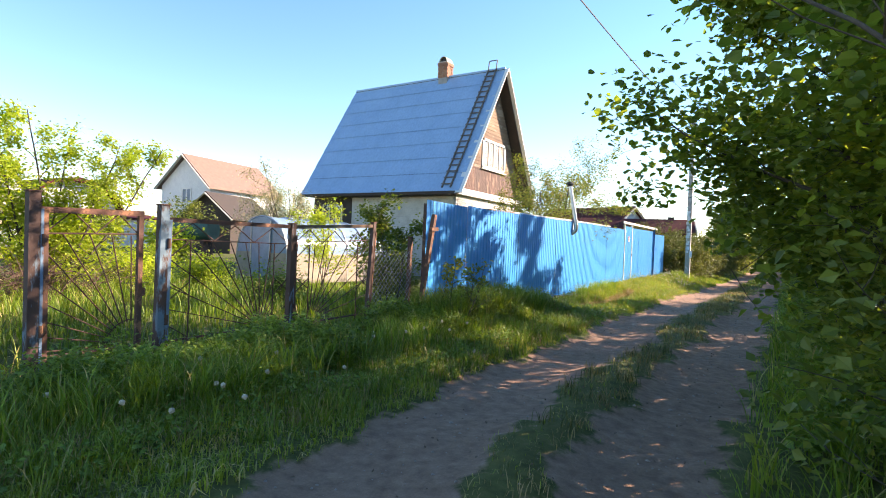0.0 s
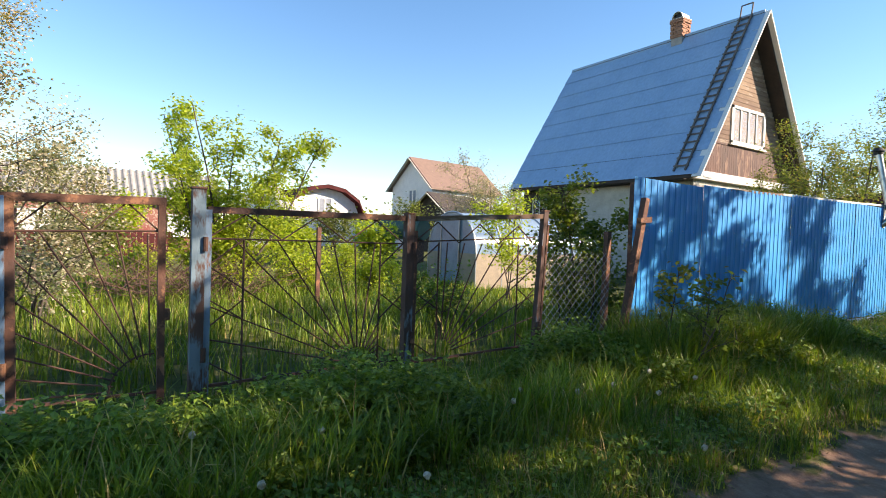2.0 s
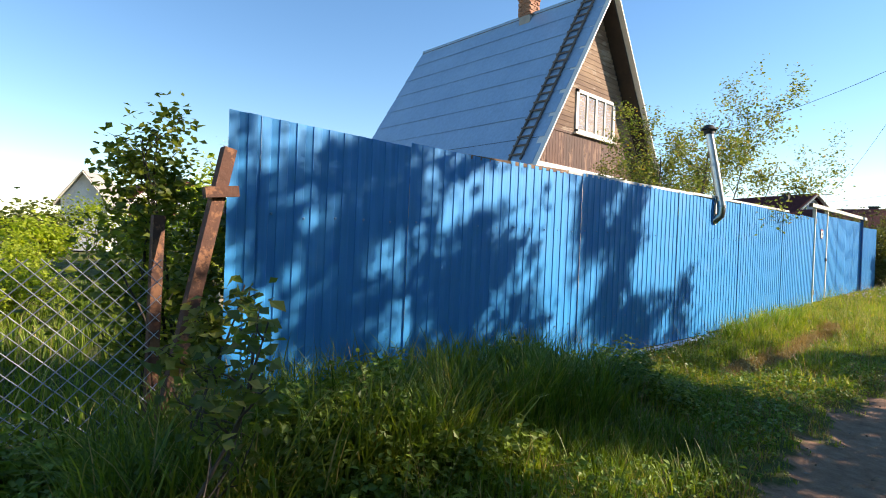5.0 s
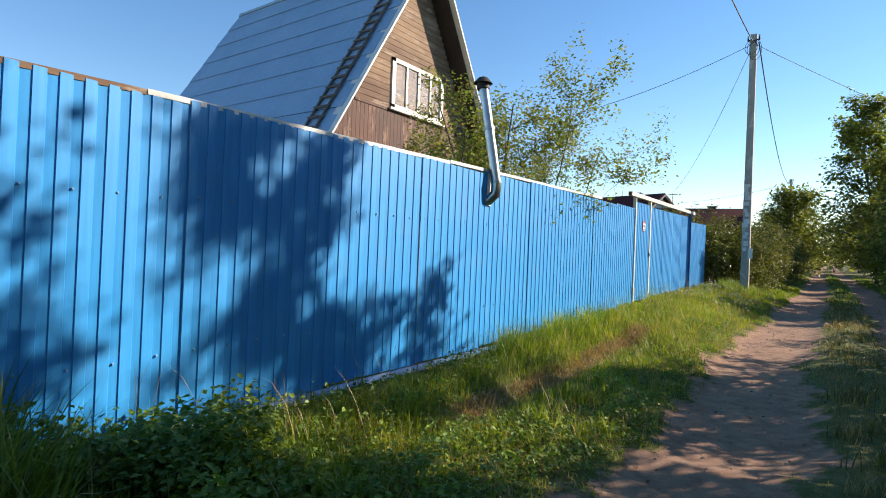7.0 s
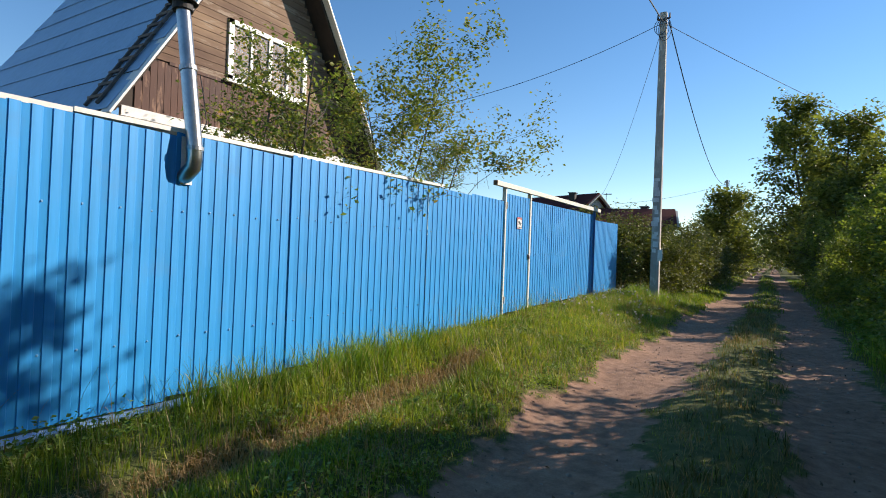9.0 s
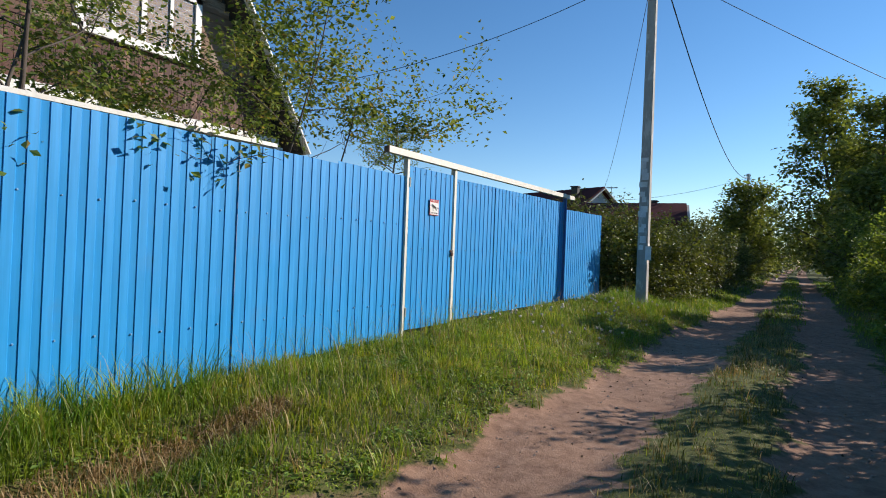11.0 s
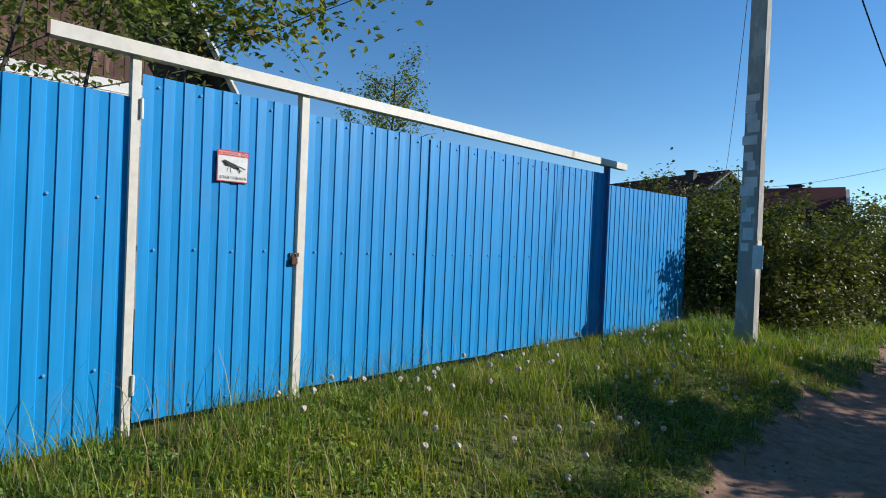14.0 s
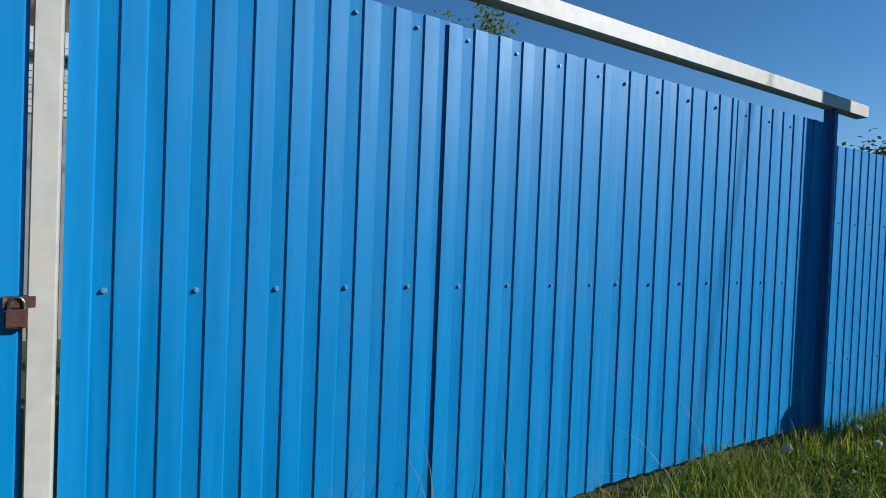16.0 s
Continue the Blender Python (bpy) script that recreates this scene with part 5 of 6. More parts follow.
def sow(name, label, n, area, height, width, mat, seed, lean=0.35, clump=0.6, min_bare=0.35):
    rng = np.random.default_rng(seed)
    xy = patch(rng, n, *area)
    tuft = np.sin(xy[:, 0] * 3.1 + np.sin(xy[:, 1] * 1.7) * 2) * np.sin(xy[:, 1] * 2.3 + np.sin(xy[:, 0] * 2.9)) * 0.5 + 0.5
    fine = np.sin(xy[:, 0] * 11 + 3 * np.sin(xy[:, 1] * 5)) * np.sin(xy[:, 1] * 9.7) * 0.5 + 0.5
    keep = (bare(xy[:, 0], xy[:, 1]) < min_bare * rng.uniform(0.2, 1.6, n)) & (rng.uniform(0, 1, n) < 1 - clump * (1 - (0.6 * tuft + 0.4 * fine)))
    keep &= ~((np.abs(xy[:, 0] - FX) < 0.06) & (xy[:, 1] > 7.7) & (xy[:, 1] < 29.5))
    if name.startswith("verge"):
        keep &= ~in_ditch(xy[:, 0], xy[:, 1])
    xy, tuft = xy[keep], tuft[keep]
    h = height(xy[:, 0], xy[:, 1]) if callable(height) else np.full(len(xy), height)
    h = h * (0.65 + 0.6 * tuft)
    ok = h > 0.015
    xy, h = xy[ok], h[ok]
    v, q, t = blades(rng, xy, land(xy[:, 0], xy[:, 1]) - 0.01, h, width, lean)
    return tagged(new(name, np_mesh(name, v, q, t, mat)), label, "grass", kind="stuff")


def verge_height(x, y):
    """Tall by the fence, short by the track."""
    tall = np.interp(y, [-4, 4, 8, 9.6, 10.8, 16, 20, 30], [0.24, 0.21, 0.38, 0.38, 0.24, 0.21, 0.17, 0.18])
    return np.interp(-x, [3.0, 3.5, 4.3, 5.2], [0.1, 0.28, 0.75, 1.0]) * tall * (1 - 0.7 * np.exp(-((y - 13.7) / 1.3) ** 2) * smooth(-x, 4.75, 5.1))


sow("verge_grass", "long green grass on the verge by the fence", 75000, (-5.4, -2.9, -2, 12), verge_height, 0.008, "grass", 1)
sow("verge_grass", "sunlit grass on the verge below the blue fence", 100000, (-5.34, -2.9, 12, 30), verge_height, 0.0065, "grass_sunny", 2)
sow("verge_turf", "dense short turf on the verge", 38000, (-5.0, -2.95, 0, 30), 0.075, 0.009, "grass_short", 12, 0.6, 0.35)
sow("verge_turf", "short pale turf at the edge of the verge", 26000, (-4.7, -2.6, -1.5, 6), 0.11, 0.009, "grass_short", 13, 0.7, 0.2)
sow("centre_grass", "trampled short grass between the wheel ruts", 18000, (-2.4, -0.6, -1, 34), 0.06, 0.005, "turf_worn", 3, 0.7, 0.7)
sow("edge_grass", "short worn turf along the track edges", 36000, (-3.6, 0.2, -1, 34), 0.055, 0.005, "grass_short", 4, 0.7, 0.6)
sow("roadside_grass", "rank grass under the roadside bushes", 20000, (-0.4, 3.0, 0, 34), lambda x, y: np.interp(x, [-0.4, 0.0, 0.6], [0.04, 0.14, 0.4]), 0.008, "grass", 5)
sow("garden_grass", "tall sunlit grass in the overgrown garden", 42000, (-16, -5.3, -5, 12), 0.27, 0.014, "rank_grass", 6)
sow("lane_grass", "grass on the verges further down the lane", 16000, (-4.6, 0.6, 30, 70), lambda x, y: 0.13 + 0 * x, 0.022, "rank_grass", 7)
sow("lane_grass", "grass on the verge under the hedge", 9000, (-4.8, -2.95, 29.5, 40), 0.14, 0.012, "rank_grass", 14)
sow("dry_grass", "brown dry grass along the shallow ditch", 7000, (-4.54, -4.27, 13.2, 18.9), 0.12, 0.007, "straw", 8, 0.8, 0.3)
sow("dry_grass", "scattered dry stalks in the verge", 2500, (-5.2, -3.0, -1, 28), 0.26, 0.005, "straw", 9, 0.5)


def mound(x, y):
    """0 in the hollows, 1 on the hummocks of the rank growth."""
    return np.clip(0.5 + 0.35 * np.sin(x * 3.7 + 1.3 * np.sin(y * 2.2)) + 0.35 * np.sin(y * 3.1 + 1.7 * np.sin(x * 2.6 + 1)), 0, 1)


def weeds(name, label, n, area, height, leaf, mat, seed, per=14, spread=0.06, low=0.15):
    """Leafy stems in uneven mounds, the leaves set outwards from each stem."""
    rng = np.random.default_rng(seed)
    xy = patch(rng, n, *area)
    keep = (np.sin(xy[:, 0] * 2.1 + 1) * np.sin(xy[:, 1] * 1.4) > -0.25) & (bare(xy[:, 0], xy[:, 1]) < 0.25) & (np.abs(xy[:, 0] - FX) > 0.05) & ~in_ditch(xy[:, 0], xy[:, 1])
    xy = xy[keep]
    z = land(xy[:, 0], xy[:, 1])
    h = height * rng.uniform(0.6, 1.15, len(xy)) * (0.45 + 0.75 * mound(xy[:, 0], xy[:, 1]))
    base = np.concatenate([xy, z[:, None]], 1)
    u = rng.uniform(low, 1, (len(xy), per))
    c = base[:, None] + np.stack([rng.normal(0, spread, u.shape), rng.normal(0, spread, u.shape), u * h[:, None]], -1)
    v, q = leaves(rng, c.reshape(-1, 3), leaf, 0.4, 0.15, 0.55)
    return tagged(new(name, np_mesh(name, v, q, None, mat)), label, "weeds", kind="stuff")


weeds("gate_weeds", "leafy goutweed thicket at the foot of the gates", 3000, (-5.25, -4.4, 0.5, 11.5), 0.44, 0.05, "weed", 21, 16, 0.035, 0.3)
weeds("gate_weeds", "dark leafy weeds spreading from the gates to the fence", 2600, (-5.2, -3.9, 3.2, 11.8), 0.38, 0.05, "weed_dark", 25, 15, 0.035, 0.3)
weeds("verge_weeds", "low broad-leaved weeds in the verge grass", 3000, (-5.2, -3.2, -2, 15), 0.2, 0.045, "weed", 22, 9)
weeds("verge_weeds", "low broad-leaved weeds on the sunlit verge", 500, (-5.2, -3.3, 15, 27), 0.1, 0.045, "weed", 24, 9)
weeds("clover", "low clover and fine weeds in the sunlit verge turf", 5200, (-5.25, -3.05, 12, 29), 0.07, 0.032, "clover", 26, 8)
weeds("roadside_weeds", "leafy weeds under the roadside bushes", 2600, (0.0, 1.6, 0, 30), 0.5, 0.08, "weed", 23)


def tufts(name, label, n_tufts, per, area, height, width, mat, seed):
    """Clumps of long arching grass."""
    rng = np.random.default_rng(seed)
    centre = patch(rng, n_tufts, *area)
    xy = (centre[:, None] + rng.normal(0, 0.05, (n_tufts, per, 2))).reshape(-1, 2)
    xy = xy[(bare(xy[:, 0], xy[:, 1]) < 0.3) & (np.abs(xy[:, 0] - FX) > 0.04) & ~in_ditch(xy[:, 0], xy[:, 1])]
    v, q, t = arching_blades(rng, xy, land(xy[:, 0], xy[:, 1]) - 0.01, height, width)
    return tagged(new(name, np_mesh(name, v, q, t, mat)), label, "grass", kind="stuff")


tufts("tall_grass", "clumps of long arching grass along the fence foot", 200, 24, (-5.0, -3.8, 0.5, 7.5), 0.44, 0.010, "grass", 31)
tufts("tall_grass", "long arching grass at the foot of the blue fence", 230, 30, (-5.2, -4.1, 7.0, 10.6), 0.64, 0.010, "rank_grass", 39)
tufts("tall_grass", "ragged tufts of grass between the old gates and the track", 620, 16, (-4.9, -2.95, -0.5, 10.5), 0.30, 0.006, "rank_grass", 43)
tufts("tall_grass", "ragged tufts of grass below the flue pipe", 55, 26, (-5.25, -4.85, 15.2, 18.6), 0.42, 0.008, "grass", 41)
tufts("tall_grass", "clumps of grass on the sunlit verge", 420, 16, (-5.2, -3.3, 13, 29.5), 0.20, 0.009, "grass_sunny", 32)
tufts("tall_grass", "clumps of long grass round the power pole", 50, 22, (-4.7, -3.5, 27.2, 29.3), 0.34, 0.008, "grass", 33)
tufts("tall_grass", "clumps of grass in the overgrown garden", 300, 16, (-12.0, -5.6, -2, 9), 0.45, 0.011, "grass", 34)
tufts("tall_grass", "clumps of rank grass under the roadside bushes", 260, 18, (-0.15, 1.0, 0.5, 24), 0.5, 0.010, "grass", 35)
tufts("tall_grass", "rough dark grass tufts between the wheel ruts", 230, 16, (-2.0, -1.1, 4, 33), 0.17, 0.007, "turf_worn", 40)
tufts("seed_stalk", "pale seeding grass stalks standing in the verge", 420, 2, (-5.2, -3.6, 0, 29), 0.62, 0.004, "straw", 36)
tufts("seed_stalk", "thin seeding grass stalks against the blue fence", 150, 3, (-5.3, -5.05, 15, 24), 0.5, 0.0035, "grass", 42)
tufts("dead_grass", "matted dead grass at the track edge", 220, 14, (-3.7, -3.0, 0, 29), 0.16, 0.005, "straw", 37)
tufts("dead_grass", "dry tufts between the wheel ruts", 240, 14, (-2.0, -1.1, 0, 30), 0.13, 0.005, "straw", 38)

# ---- buildings and things beyond the gardens ----


def gable_house(name, label, at, rz, width, length, eave, ridge, wall, roof, windows=(), over=0.35):
    """A plain house: gable towards its own -y, ridge along +y, with roof slabs and framed windows in the gable."""
    t = thing(name, label, "house", at, rz=rz)
    b = bmesh.new()
    pts = [(-width / 2, 0), (width / 2, 0), (width / 2, eave), (0, ridge - 0.05), (-width / 2, eave)]
    vs = [b.verts.new((x, y, z)) for y in (0, length) for x, z in pts]
    b.faces.new(vs[:5][::-1])
    b.faces.new(vs[5:])
    for i in range(5):
        k = (i + 1) % 5
        b.faces.new((vs[i], vs[k], vs[k + 5], vs[i + 5]))
    part("wall", b, wall, t)
    sl = (ridge - eave) / (width / 2)
    for s in (-1, 1):
        b = bmesh.new()
        vs = [b.verts.new((s * x, y, z + d)) for y in (-over, length + over) for x, z in ((0, ridge), (width / 2 + over, eave - sl * over)) for d in (0, 0.12)]
        bmesh.ops.convex_hull(b, input=vs)
        part("roof", b, roof, t)
        part("barge_board", bar((s * (width / 2 + over), -over - 0.02, eave - sl * over), (0, -over - 0.02, ridge), 0.05, 0.2), "wood_light", t)
    for x, z, w, h in windows:
        win = part("window", box(x - w / 2, x + w / 2, -0.03, -0.002, z - h / 2, z + h / 2), "dim_pane", t)
        for p in (-w / 2, 0, w / 2):
            part("frame", box(x + p - 0.05, x + p + 0.05, -0.06, -0.03, z - h / 2, z + h / 2), "white_paint", win)
        for p in (-h / 2, h / 2):
            part("frame", box(x - w / 2, x + w / 2, -0.065, -0.03, z + p - 0.05, z + p + 0.05), "white_paint", win)
    return t


gable_house("white_house", "far white two-storey house with a brown roof", (-38.0, 23.6, 0.2), 8, 5.0, 7.0, 5.0, 7.2, "plaster", "brown_roof", ((0.2, 4.2, 0.9, 1.1),))
gable_house("small_house", "far low house with a black gable roof", (-33.5, 22.5, 0.2), 20, 3.6, 5.0, 2.7, 4.2, "wood_dark", "wood_dark")
gable_house("far_house", "far brick house with a brown roof among trees", (-62.0, 27.0, 0.2), 60, 8, 9, 3.4, 5.6, "brick_red", "brown_roof")
gable_house("tool_shed", "white shed with a pointed roof far in the gardens", (-42.0, 13.2, 0.2), 60, 2.6, 4, 3.2, 4.9, "plaster", "slate_grey", ((0, 2.2, 0.7, 0.9),))
gable_house("neighbour_house", "low neighbouring house with a dark red roof", (-11.6, 48.5, 0.2), 70, 5.5, 9, 3.5, 5.3, "plaster", "red_roof")
gable_house("neighbour_house", "long neighbouring shed with a dark red roof", (-6.6, 46.0, 0.2), 102, 4.0, 9, 3.0, 4.0, "wood_dark", "red_roof")
for x, y, z in ((-8.0, 46.4, 4.05), (-13.0, 48.2, 5.2)):
    ch = thing("roof_chimney", "small dark chimney on a red roof", "chimney", (x, y, z - 0.2))
    part("shaft", box(-0.2, 0.2, -0.2, 0.2, 0, 0.6), "black", ch)
    part("cap", box(-0.26, 0.26, -0.26, 0.26, 0.6, 0.66), "black", ch)
an = thing("aerial", "thin roof aerial on a neighbouring house", "aerial", (-10.6, 47.6, 4.2))
part("mast", bar((0, 0, 0), (0, 0, 1.3), 0.03, sides=6), "cable", an)
for i in range(4):
    part("element", bar((-0.35 + 0.04 * i, 0.12 * i, 1.25), (0.35 - 0.04 * i, 0.12 * i, 1.25), 0.015, sides=5), "cable", an)


def gambrel_house():
    t = thing("gambrel_house", "far white house with a rounded dark red gambrel roof", "house", (-47.0, 20.0, 0.2), rz=92)
    prof = [(-3.6, 2.6), (-3.0, 4.0), (-1.6, 4.9), (0, 5.2), (1.6, 4.9), (3.0, 4.0), (3.6, 2.6)]
    b = bmesh.new()
    f = [b.verts.new((x * 0.96, y, z - 0.06)) for y in (0, 7) for x, z in [(-3.4, 0)] + prof + [(3.4, 0)]]
    n = len(prof) + 2
    b.faces.new(f[:n][::-1])
    b.faces.new(f[n:])
    for i in range(n):
        k = (i + 1) % n
        b.faces.new((f[i], f[k], f[k + n], f[i + n]))
    part("wall", b, "plaster", t)
    for i in range(len(prof) - 1):
        (x0, z0), (x1, z1) = prof[i], prof[i + 1]
        b = bmesh.new()
        bmesh.ops.convex_hull(b, input=[b.verts.new((x, y, z + d)) for x, z in ((x0, z0), (x1, z1)) for y in (-0.8, 7.4) for d in (-0.1, 0.22)])
        part("roof", b, "red_roof", t)
    win = part("window", box(-0.6, 0.6, -0.04, -0.002, 3.0, 4.2), "dim_pane", t)
    for x in (-0.6, 0, 0.6):
        part("frame", box(x - 0.06, x + 0.06, -0.08, -0.04, 3.0, 4.2), "white_paint", win)
    b = bmesh.new()
    bmesh.ops.convex_hull(b, input=[b.verts.new(p) for p in ((-6, -2.2, 2.35), (6, -2.2, 2.35), (-6, 0, 2.9), (6, 0, 2.9), (-6, -2.2, 2.5), (6, -2.2, 2.5))])
    part("porch_roof", b, "red_roof", t)
    part("porch_wall", box(-5.8, 5.8, -2.0, 0, 0, 2.4), "plaster", t)


gambrel_house()


def slate_shed():
    """Long barn with a wavy asbestos roof, brick and plank wall."""
    t = thing("barn", "long low barn with a grey corrugated slate roof", "barn", (-33.0, -9.0, 0.2), rz=0)
    L = 17.0
    part("wall", box(-2.2, 2.2, 0, L, 0, 2.6), "barn_wall", t)
    ys = np.linspace(-0.3, L + 0.3, 300)
    wave = 0.045 * np.sin(ys * 2 * np.pi / 0.3)
    for s in (-1, 1):
        v = np.concatenate([np.stack([0 * ys + s * xx, ys, zz + wave + d], -1) for xx, zz in ((2.75, 2.45), (0, 4.0)) for d in (0.05, 0.03)])
        n = len(ys)
        i = np.arange(n - 1)
        q = np.concatenate([np.stack([i, i + 1, i + 1 + 2 * n, i + 2 * n], -1), np.stack([i + n, i + 3 * n, i + 1 + 3 * n, i + 1 + n], -1), np.stack([i, i + n, i + n + 1, i + 1], -1)])
        part("roof", np_mesh("roof", v, q, None, "slate_grey"), None, t)
    part("gable", box(-2.0, 2.0, L - 0.1, L - 0.02, 2.6, 3.2), "wood_grey", t)
    for y, w in ((3.0, 1.4), (9.0, 1.4), (14.8, 1.6)):
        win = part("window", box(2.2, 2.25, y, y + w, 0.8, 1.75), "curtain", t)
        for p in (0, w / 2, w):
            part("frame", box(2.25, 2.3, y + p - 0.05, y + p + 0.05, 0.75, 1.8), "white_paint", win)
        for z in (0.75, 1.75):
            part("frame", box(2.25, 2.305, y - 0.05, y + w + 0.05, z, z + 0.09), "white_paint", win)


slate_shed()
lo = thing("low_fence", "dark red board fence in front of the barn", "fence", (-24.0, 0, 0.2))
for i in range(46):
    yy = -4 + i * 0.2
    part("board", box(-0.02, 0.02, yy, yy + 0.17, 0.1, 1.0 + 0.05 * math.sin(i * 7.3)), "red_roof", lo)
for z in (0.3, 0.8):
    part("rail", box(-0.06, -0.02, -4, 5.2, z, z + 0.06), "wood_dark", lo)


def greenhouse():
    t = thing("greenhouse", "arched polycarbonate greenhouse in the garden", "greenhouse", (-12.5, 10.1, 0.2))
    R, L = 1.05, 4.0
    ang = np.linspace(0, np.pi, 15)
    prof = np.stack([R * np.cos(ang), np.where(np.sin(ang) > 0, 0.85 + 1.0 * np.sin(ang), 0.85)], -1)
    prof = np.concatenate([[[R, 0]], prof, [[-R, 0]]])
    n = len(prof)
    v = np.concatenate([np.stack([prof[:, 0], np.full(n, y), prof[:, 1]], -1) for y in (0, L)])
    i = np.arange(n - 1)
    part("cover", np_mesh("cover", v, np.stack([i, i + 1, i + 1 + n, i + n], -1), None, "film", True), None, t)
    b = bmesh.new()
    b.faces.new([b.verts.new((p[0] * 0.99, 0.0, p[1] * 0.995)) for p in prof])
    part("end_panel", b, "film", t)
    for x in (-R - 0.01, R + 0.01):
        part("side_panel", box(x - 0.008, x + 0.008, 0.0, L, 0.0, 0.84), "beige_board", t, "beige boarded side")
    part("end_board", box(-R, R, -0.012, -0.003, 0.0, 0.84), "beige_board", t, "beige boarded end")
    for y in np.linspace(0, L, 6):
        part("hoop", np_mesh("hoop", *tubes([([(p[0] * 1.01, y, p[1] * 1.008) for p in prof], [0.02] * n)], 5), None, "zinc"), None, t)
    part("door", box(-0.4, 0.4, -0.03, -0.014, 0.05, 1.7), "film", t)
    for x in (-0.4, 0.4):
        part("door_post", box(x - 0.02, x + 0.02, -0.05, -0.03, 0, 1.72), "zinc", t)


greenhouse()
tank = thing("water_tank", "dark green steel tank on legs in a garden", "tank", (-23.0, 14.6, 0.2), rz=20)
part("drum", bar((-1.2, 0, 1.5), (1.2, 0, 1.5), 0.95, sides=20), "green_tank", tank)
for x in (-0.9, 0.9):
    part("leg", box(x - 0.06, x + 0.06, -0.35, 0.35, 0, 1.1), "rust", tank)


def brush_pile():
    rng = np.random.default_rng(5)
    lines = []
    for i in range(500):
        a = rng.uniform(0, 6.3)
        p = np.array([rng.normal(0, 0.55), rng.normal(0, 0.8), rng.uniform(0, 0.5)])
        d = np.array([math.cos(a), math.sin(a), rng.uniform(0.1, 0.9)])
        ln = rng.uniform(0.3, 0.8)
        lines.append(([p, p + d * ln * 0.5 + rng.normal(0, 0.04, 3), p + d * ln], [0.005, 0.004, 0.002]))
    return tagged(new("brush_pile", np_mesh("brush_pile", *tubes(lines, 4), None, "brush")), "heap of reddish cut brushwood in the garden", "brushwood", kind="stuff")


brush_pile().location = (-10.9, 3.8, 0.2)


def far_woods():
    """Tree belts in the distance, as clouds of large leaves over many small crowns."""
    rng = np.random.default_rng(77)
    c = []
    for ang in np.arange(0, 360, 1.3):
        a = radians(ang + rng.uniform(-0.5, 0.5))
        r = rng.uniform(85, 150)
        x, y = r * math.cos(a), 15 + r * math.sin(a)
        h = rng.uniform(3.5, 7.0) * (1.25 if x > 0 else 0.8)
        n = 150
        p = rng.normal(0, 1, (n, 3)) * [2.6, 2.6, 0.32 * h] + [x, y, h * 0.5]
        c.append(p[p[:, 2] > 0.1])
    v, q = leaves(rng, np.concatenate(c), 1.1, 0.6)
    return tagged(new("far_woods", np_mesh("far_woods", v, q, None, "leaf_far")), "distant belt of green trees round the gardens", "woods", kind="stuff")


far_woods()
for i, (x, y, h, sp) in enumerate(((-26, 3.5, 2.6, 1.6), (-22, -1.5, 2.6, 1.8), (-24, 9, 2.2, 1.6), (-20, 8.5, 1.6, 1.3), (-28, 13, 2.6, 2.0), (-30, 19, 3.4, 2.2), (-18.5, 11, 1.7, 1.2), (-19, 2.5, 1.4, 1.2), (-17, -3, 2.0, 1.5), (-33, 12, 2.8, 2.2), (-20, 27, 3.5, 2.0), (-12, 33, 3.0, 2.0), (-9, 37, 2.8, 1.8))):
    plant("garden_bush", "leafy fruit bush in the far gardens", "bush", (x, y, 0.2), h, sp, 0.15, 1700, "leaf_yellow" if i % 3 == 0 else "leaf_far", 200 + i, 4, 8, 5, 0.1, 0.04, 0.35, "far garden bushes", up=0.7)

# ---- dandelion clocks in the verge ----


def dandelion():
    t = thing("dandelion", "dandelion seed head on a thin stalk in the grass", "dandelion", (-4.4, 24.0, float(land(-4.4, 24.0))), "dandelion clocks")
    part("stalk", np_mesh("stalk", *tubes([([(0, 0, 0), (0.01, 0.0, 0.12), (0.0, 0.01, 0.24)], [0.003, 0.0026, 0.0022])], 5), None, "weed"), None, t)
    b = bmesh.new()
    bmesh.ops.create_icosphere(b, subdivisions=2, radius=0.019)
    for vert in b.verts:
        vert.co *= 1 + 0.22 * ((vert.index * 7) % 5 - 2) / 2
    bmesh.ops.translate(b, vec=(0, 0.01, 0.25), verts=b.verts[:])
    part("seed_head", b, "petal", t)
    return t


first_dandelion = dandelion()
rng = random.Random(31)
spots = [(rng.uniform(-5.0, -3.3), rng.uniform(22.0, 28.0)) for i in range(84)] + [(rng.uniform(-4.6, -3.0), rng.uniform(0.5, 7.0)) for i in range(22)] + [(rng.uniform(0.15, 0.7), rng.uniform(2.5, 16)) for i in range(8)]
for x, y in spots:
    m = pose(x, y, float(land(x, y)) + rng.uniform(-0.06, 0.03), rng.uniform(-14, 14), rng.uniform(-14, 14), rng.uniform(0, 360))
    copy_thing(first_dandelion, m)

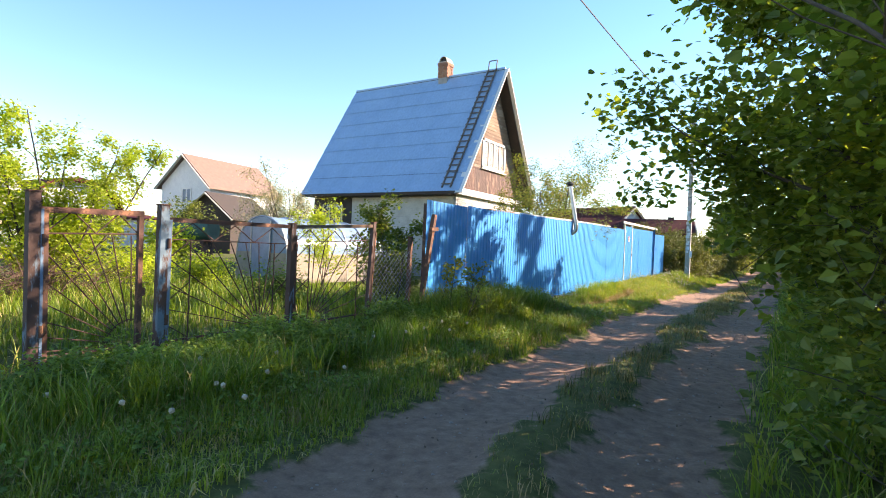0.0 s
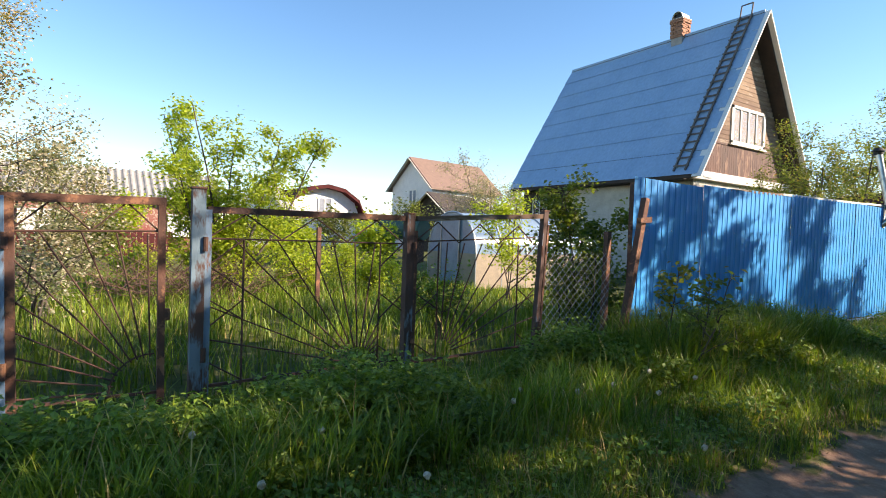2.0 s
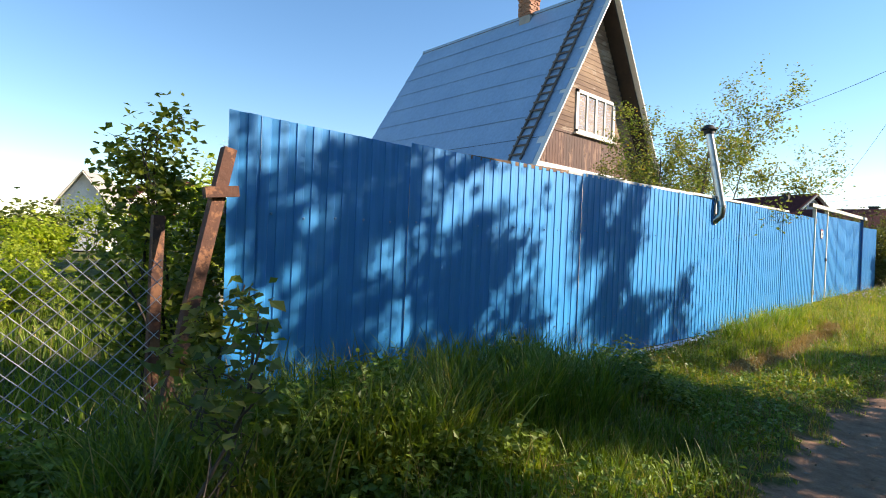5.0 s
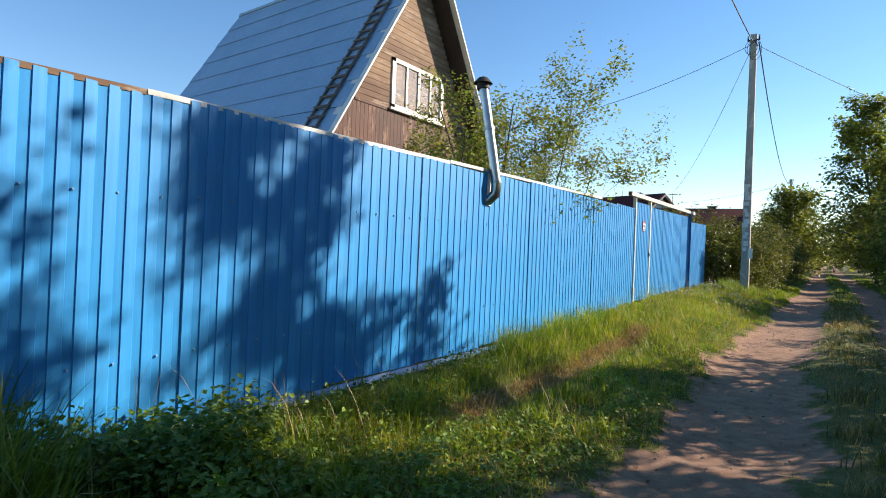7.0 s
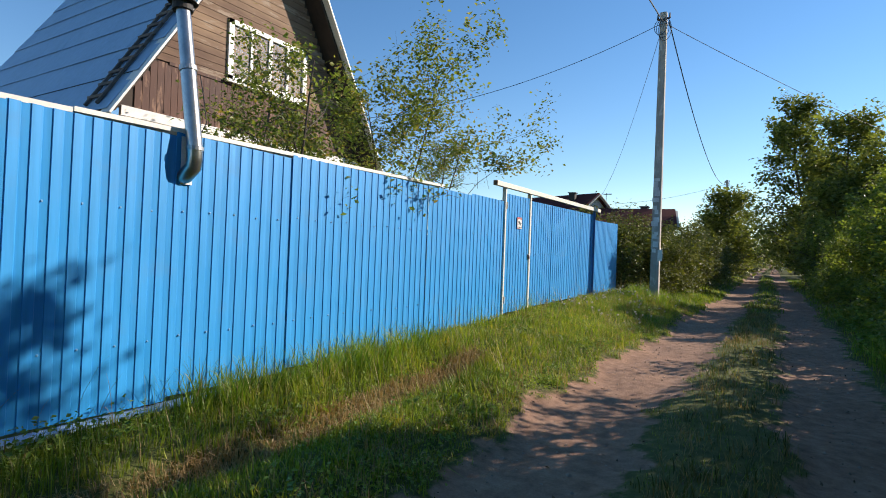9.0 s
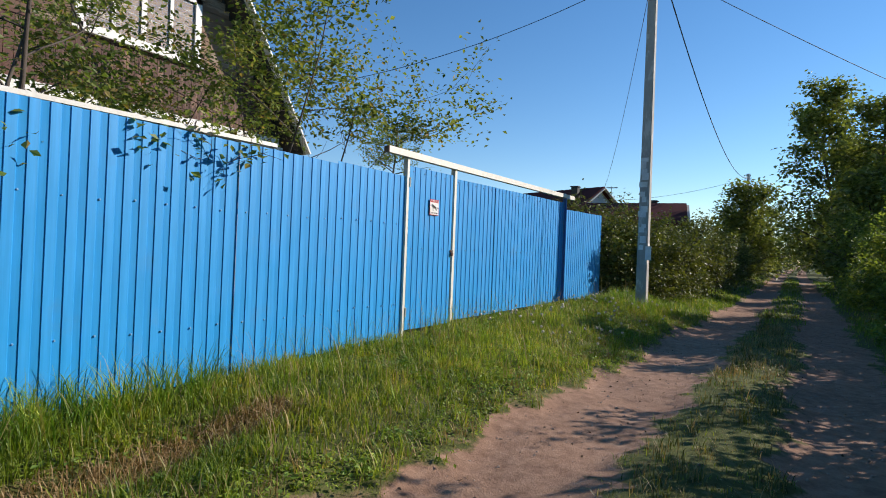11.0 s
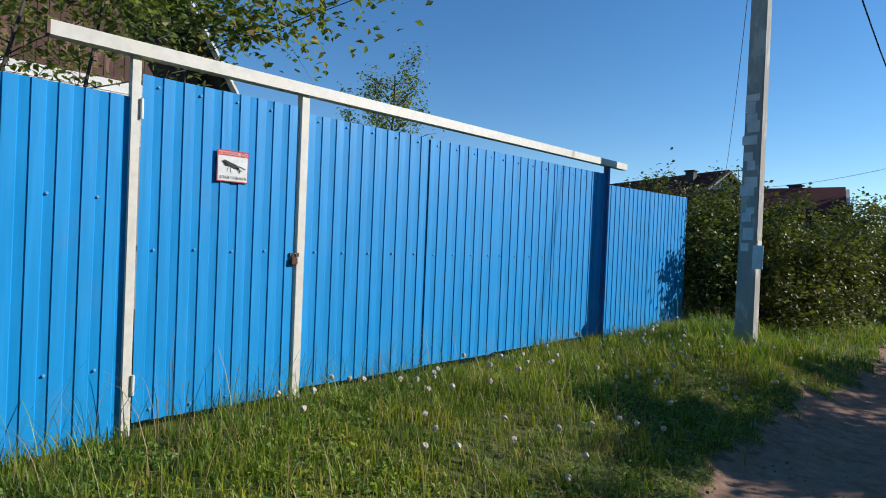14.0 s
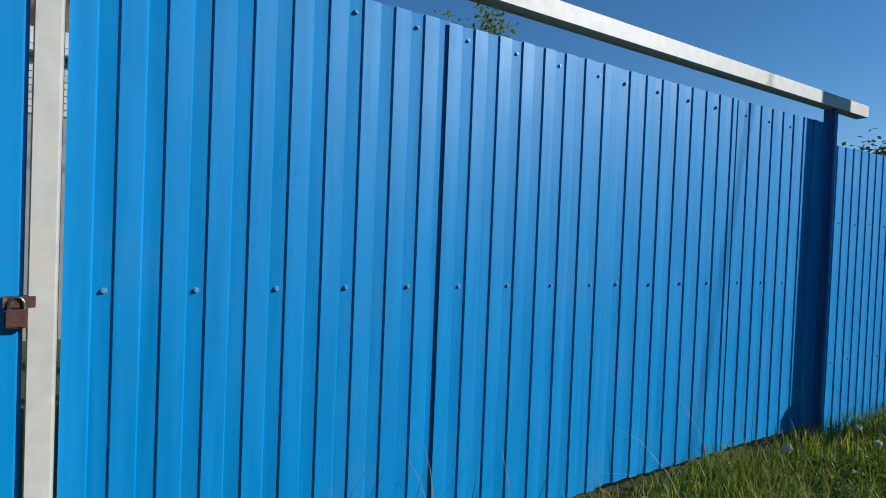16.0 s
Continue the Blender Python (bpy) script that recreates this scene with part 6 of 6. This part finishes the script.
for i, (x, y, h, sp) in enumerate(((2.0, 46, 2.8, 1.6), (-5.2, 74, 3.0, 1.8), (1.2, 75, 3.4, 2.0), (2.4, 51, 3.0, 1.8), (1.6, 55, 3.0, 1.8), (1.6, 62, 3.2, 2.0), (1.2, 70, 3.5, 2.2), (-4.8, 62, 2.8, 1.8), (-4.6, 70, 3.0, 2.0), (-4.9, 78, 3.4, 1.9), (1.5, 80, 4.0, 2.4), (-1.6, 100, 7.5, 4.0), (-0.6, 112, 9.0, 5.0), (-3.4, 108, 8.0, 4.5))):
    plant("bush", "roadside thicket at the far end of the lane", "bush", (x, y, g(x, y)), h, sp, 0.22, 2700, "leaf_far", 300 + i, 6, 9, 5, 0.05, 0.04, 0.45, "thicket down the lane", up=0.5)


def scattered_stones():
    """Grit and pebbles pressed into the wheel ruts."""
    rng = np.random.default_rng(91)
    n = 2400
    y = rng.uniform(0, 32, n)
    x = np.where(rng.uniform(0, 1, n) < 0.5, rut_left(y), rut_right(y)) + rng.normal(0, 0.32, n)
    r = rng.gamma(2.0, 0.003, n) + 0.0025
    oct_v = np.array([[1, 0, 0], [-1, 0, 0], [0, 1, 0], [0, -1, 0], [0, 0, 0.7], [0, 0, -0.5]])
    jit = rng.uniform(0.6, 1.3, (n, 6, 1))
    v = np.stack([x, y, land(x, y) + r * 0.2], -1)[:, None] + oct_v[None] * jit * r[:, None, None]
    f = np.array([[0, 2, 4], [2, 1, 4], [1, 3, 4], [3, 0, 4], [2, 0, 5], [1, 2, 5], [3, 1, 5], [0, 3, 5]])
    t = (np.arange(n)[:, None, None] * 6 + f[None]).reshape(-1, 3)
    tagged(new("gravel", np_mesh("gravel", v.reshape(-1, 3), None, t, "stone")), "small stones and grit in the wheel ruts", "gravel", kind="stuff")
    m = 1300
    y = rng.uniform(0, 30, m)
    x = rng.uniform(-3.6, 0.2, m)
    c = np.stack([x, y, land(x, y) + 0.012], -1)
    lv, lq = leaves(rng, c, 0.028, 0.5, 0.0)
    tagged(new("leaf_litter", np_mesh("leaf_litter", lv, lq, None, "litter")), "dead leaves and litter scattered on the track", "leaf litter", kind="stuff")


scattered_stones()
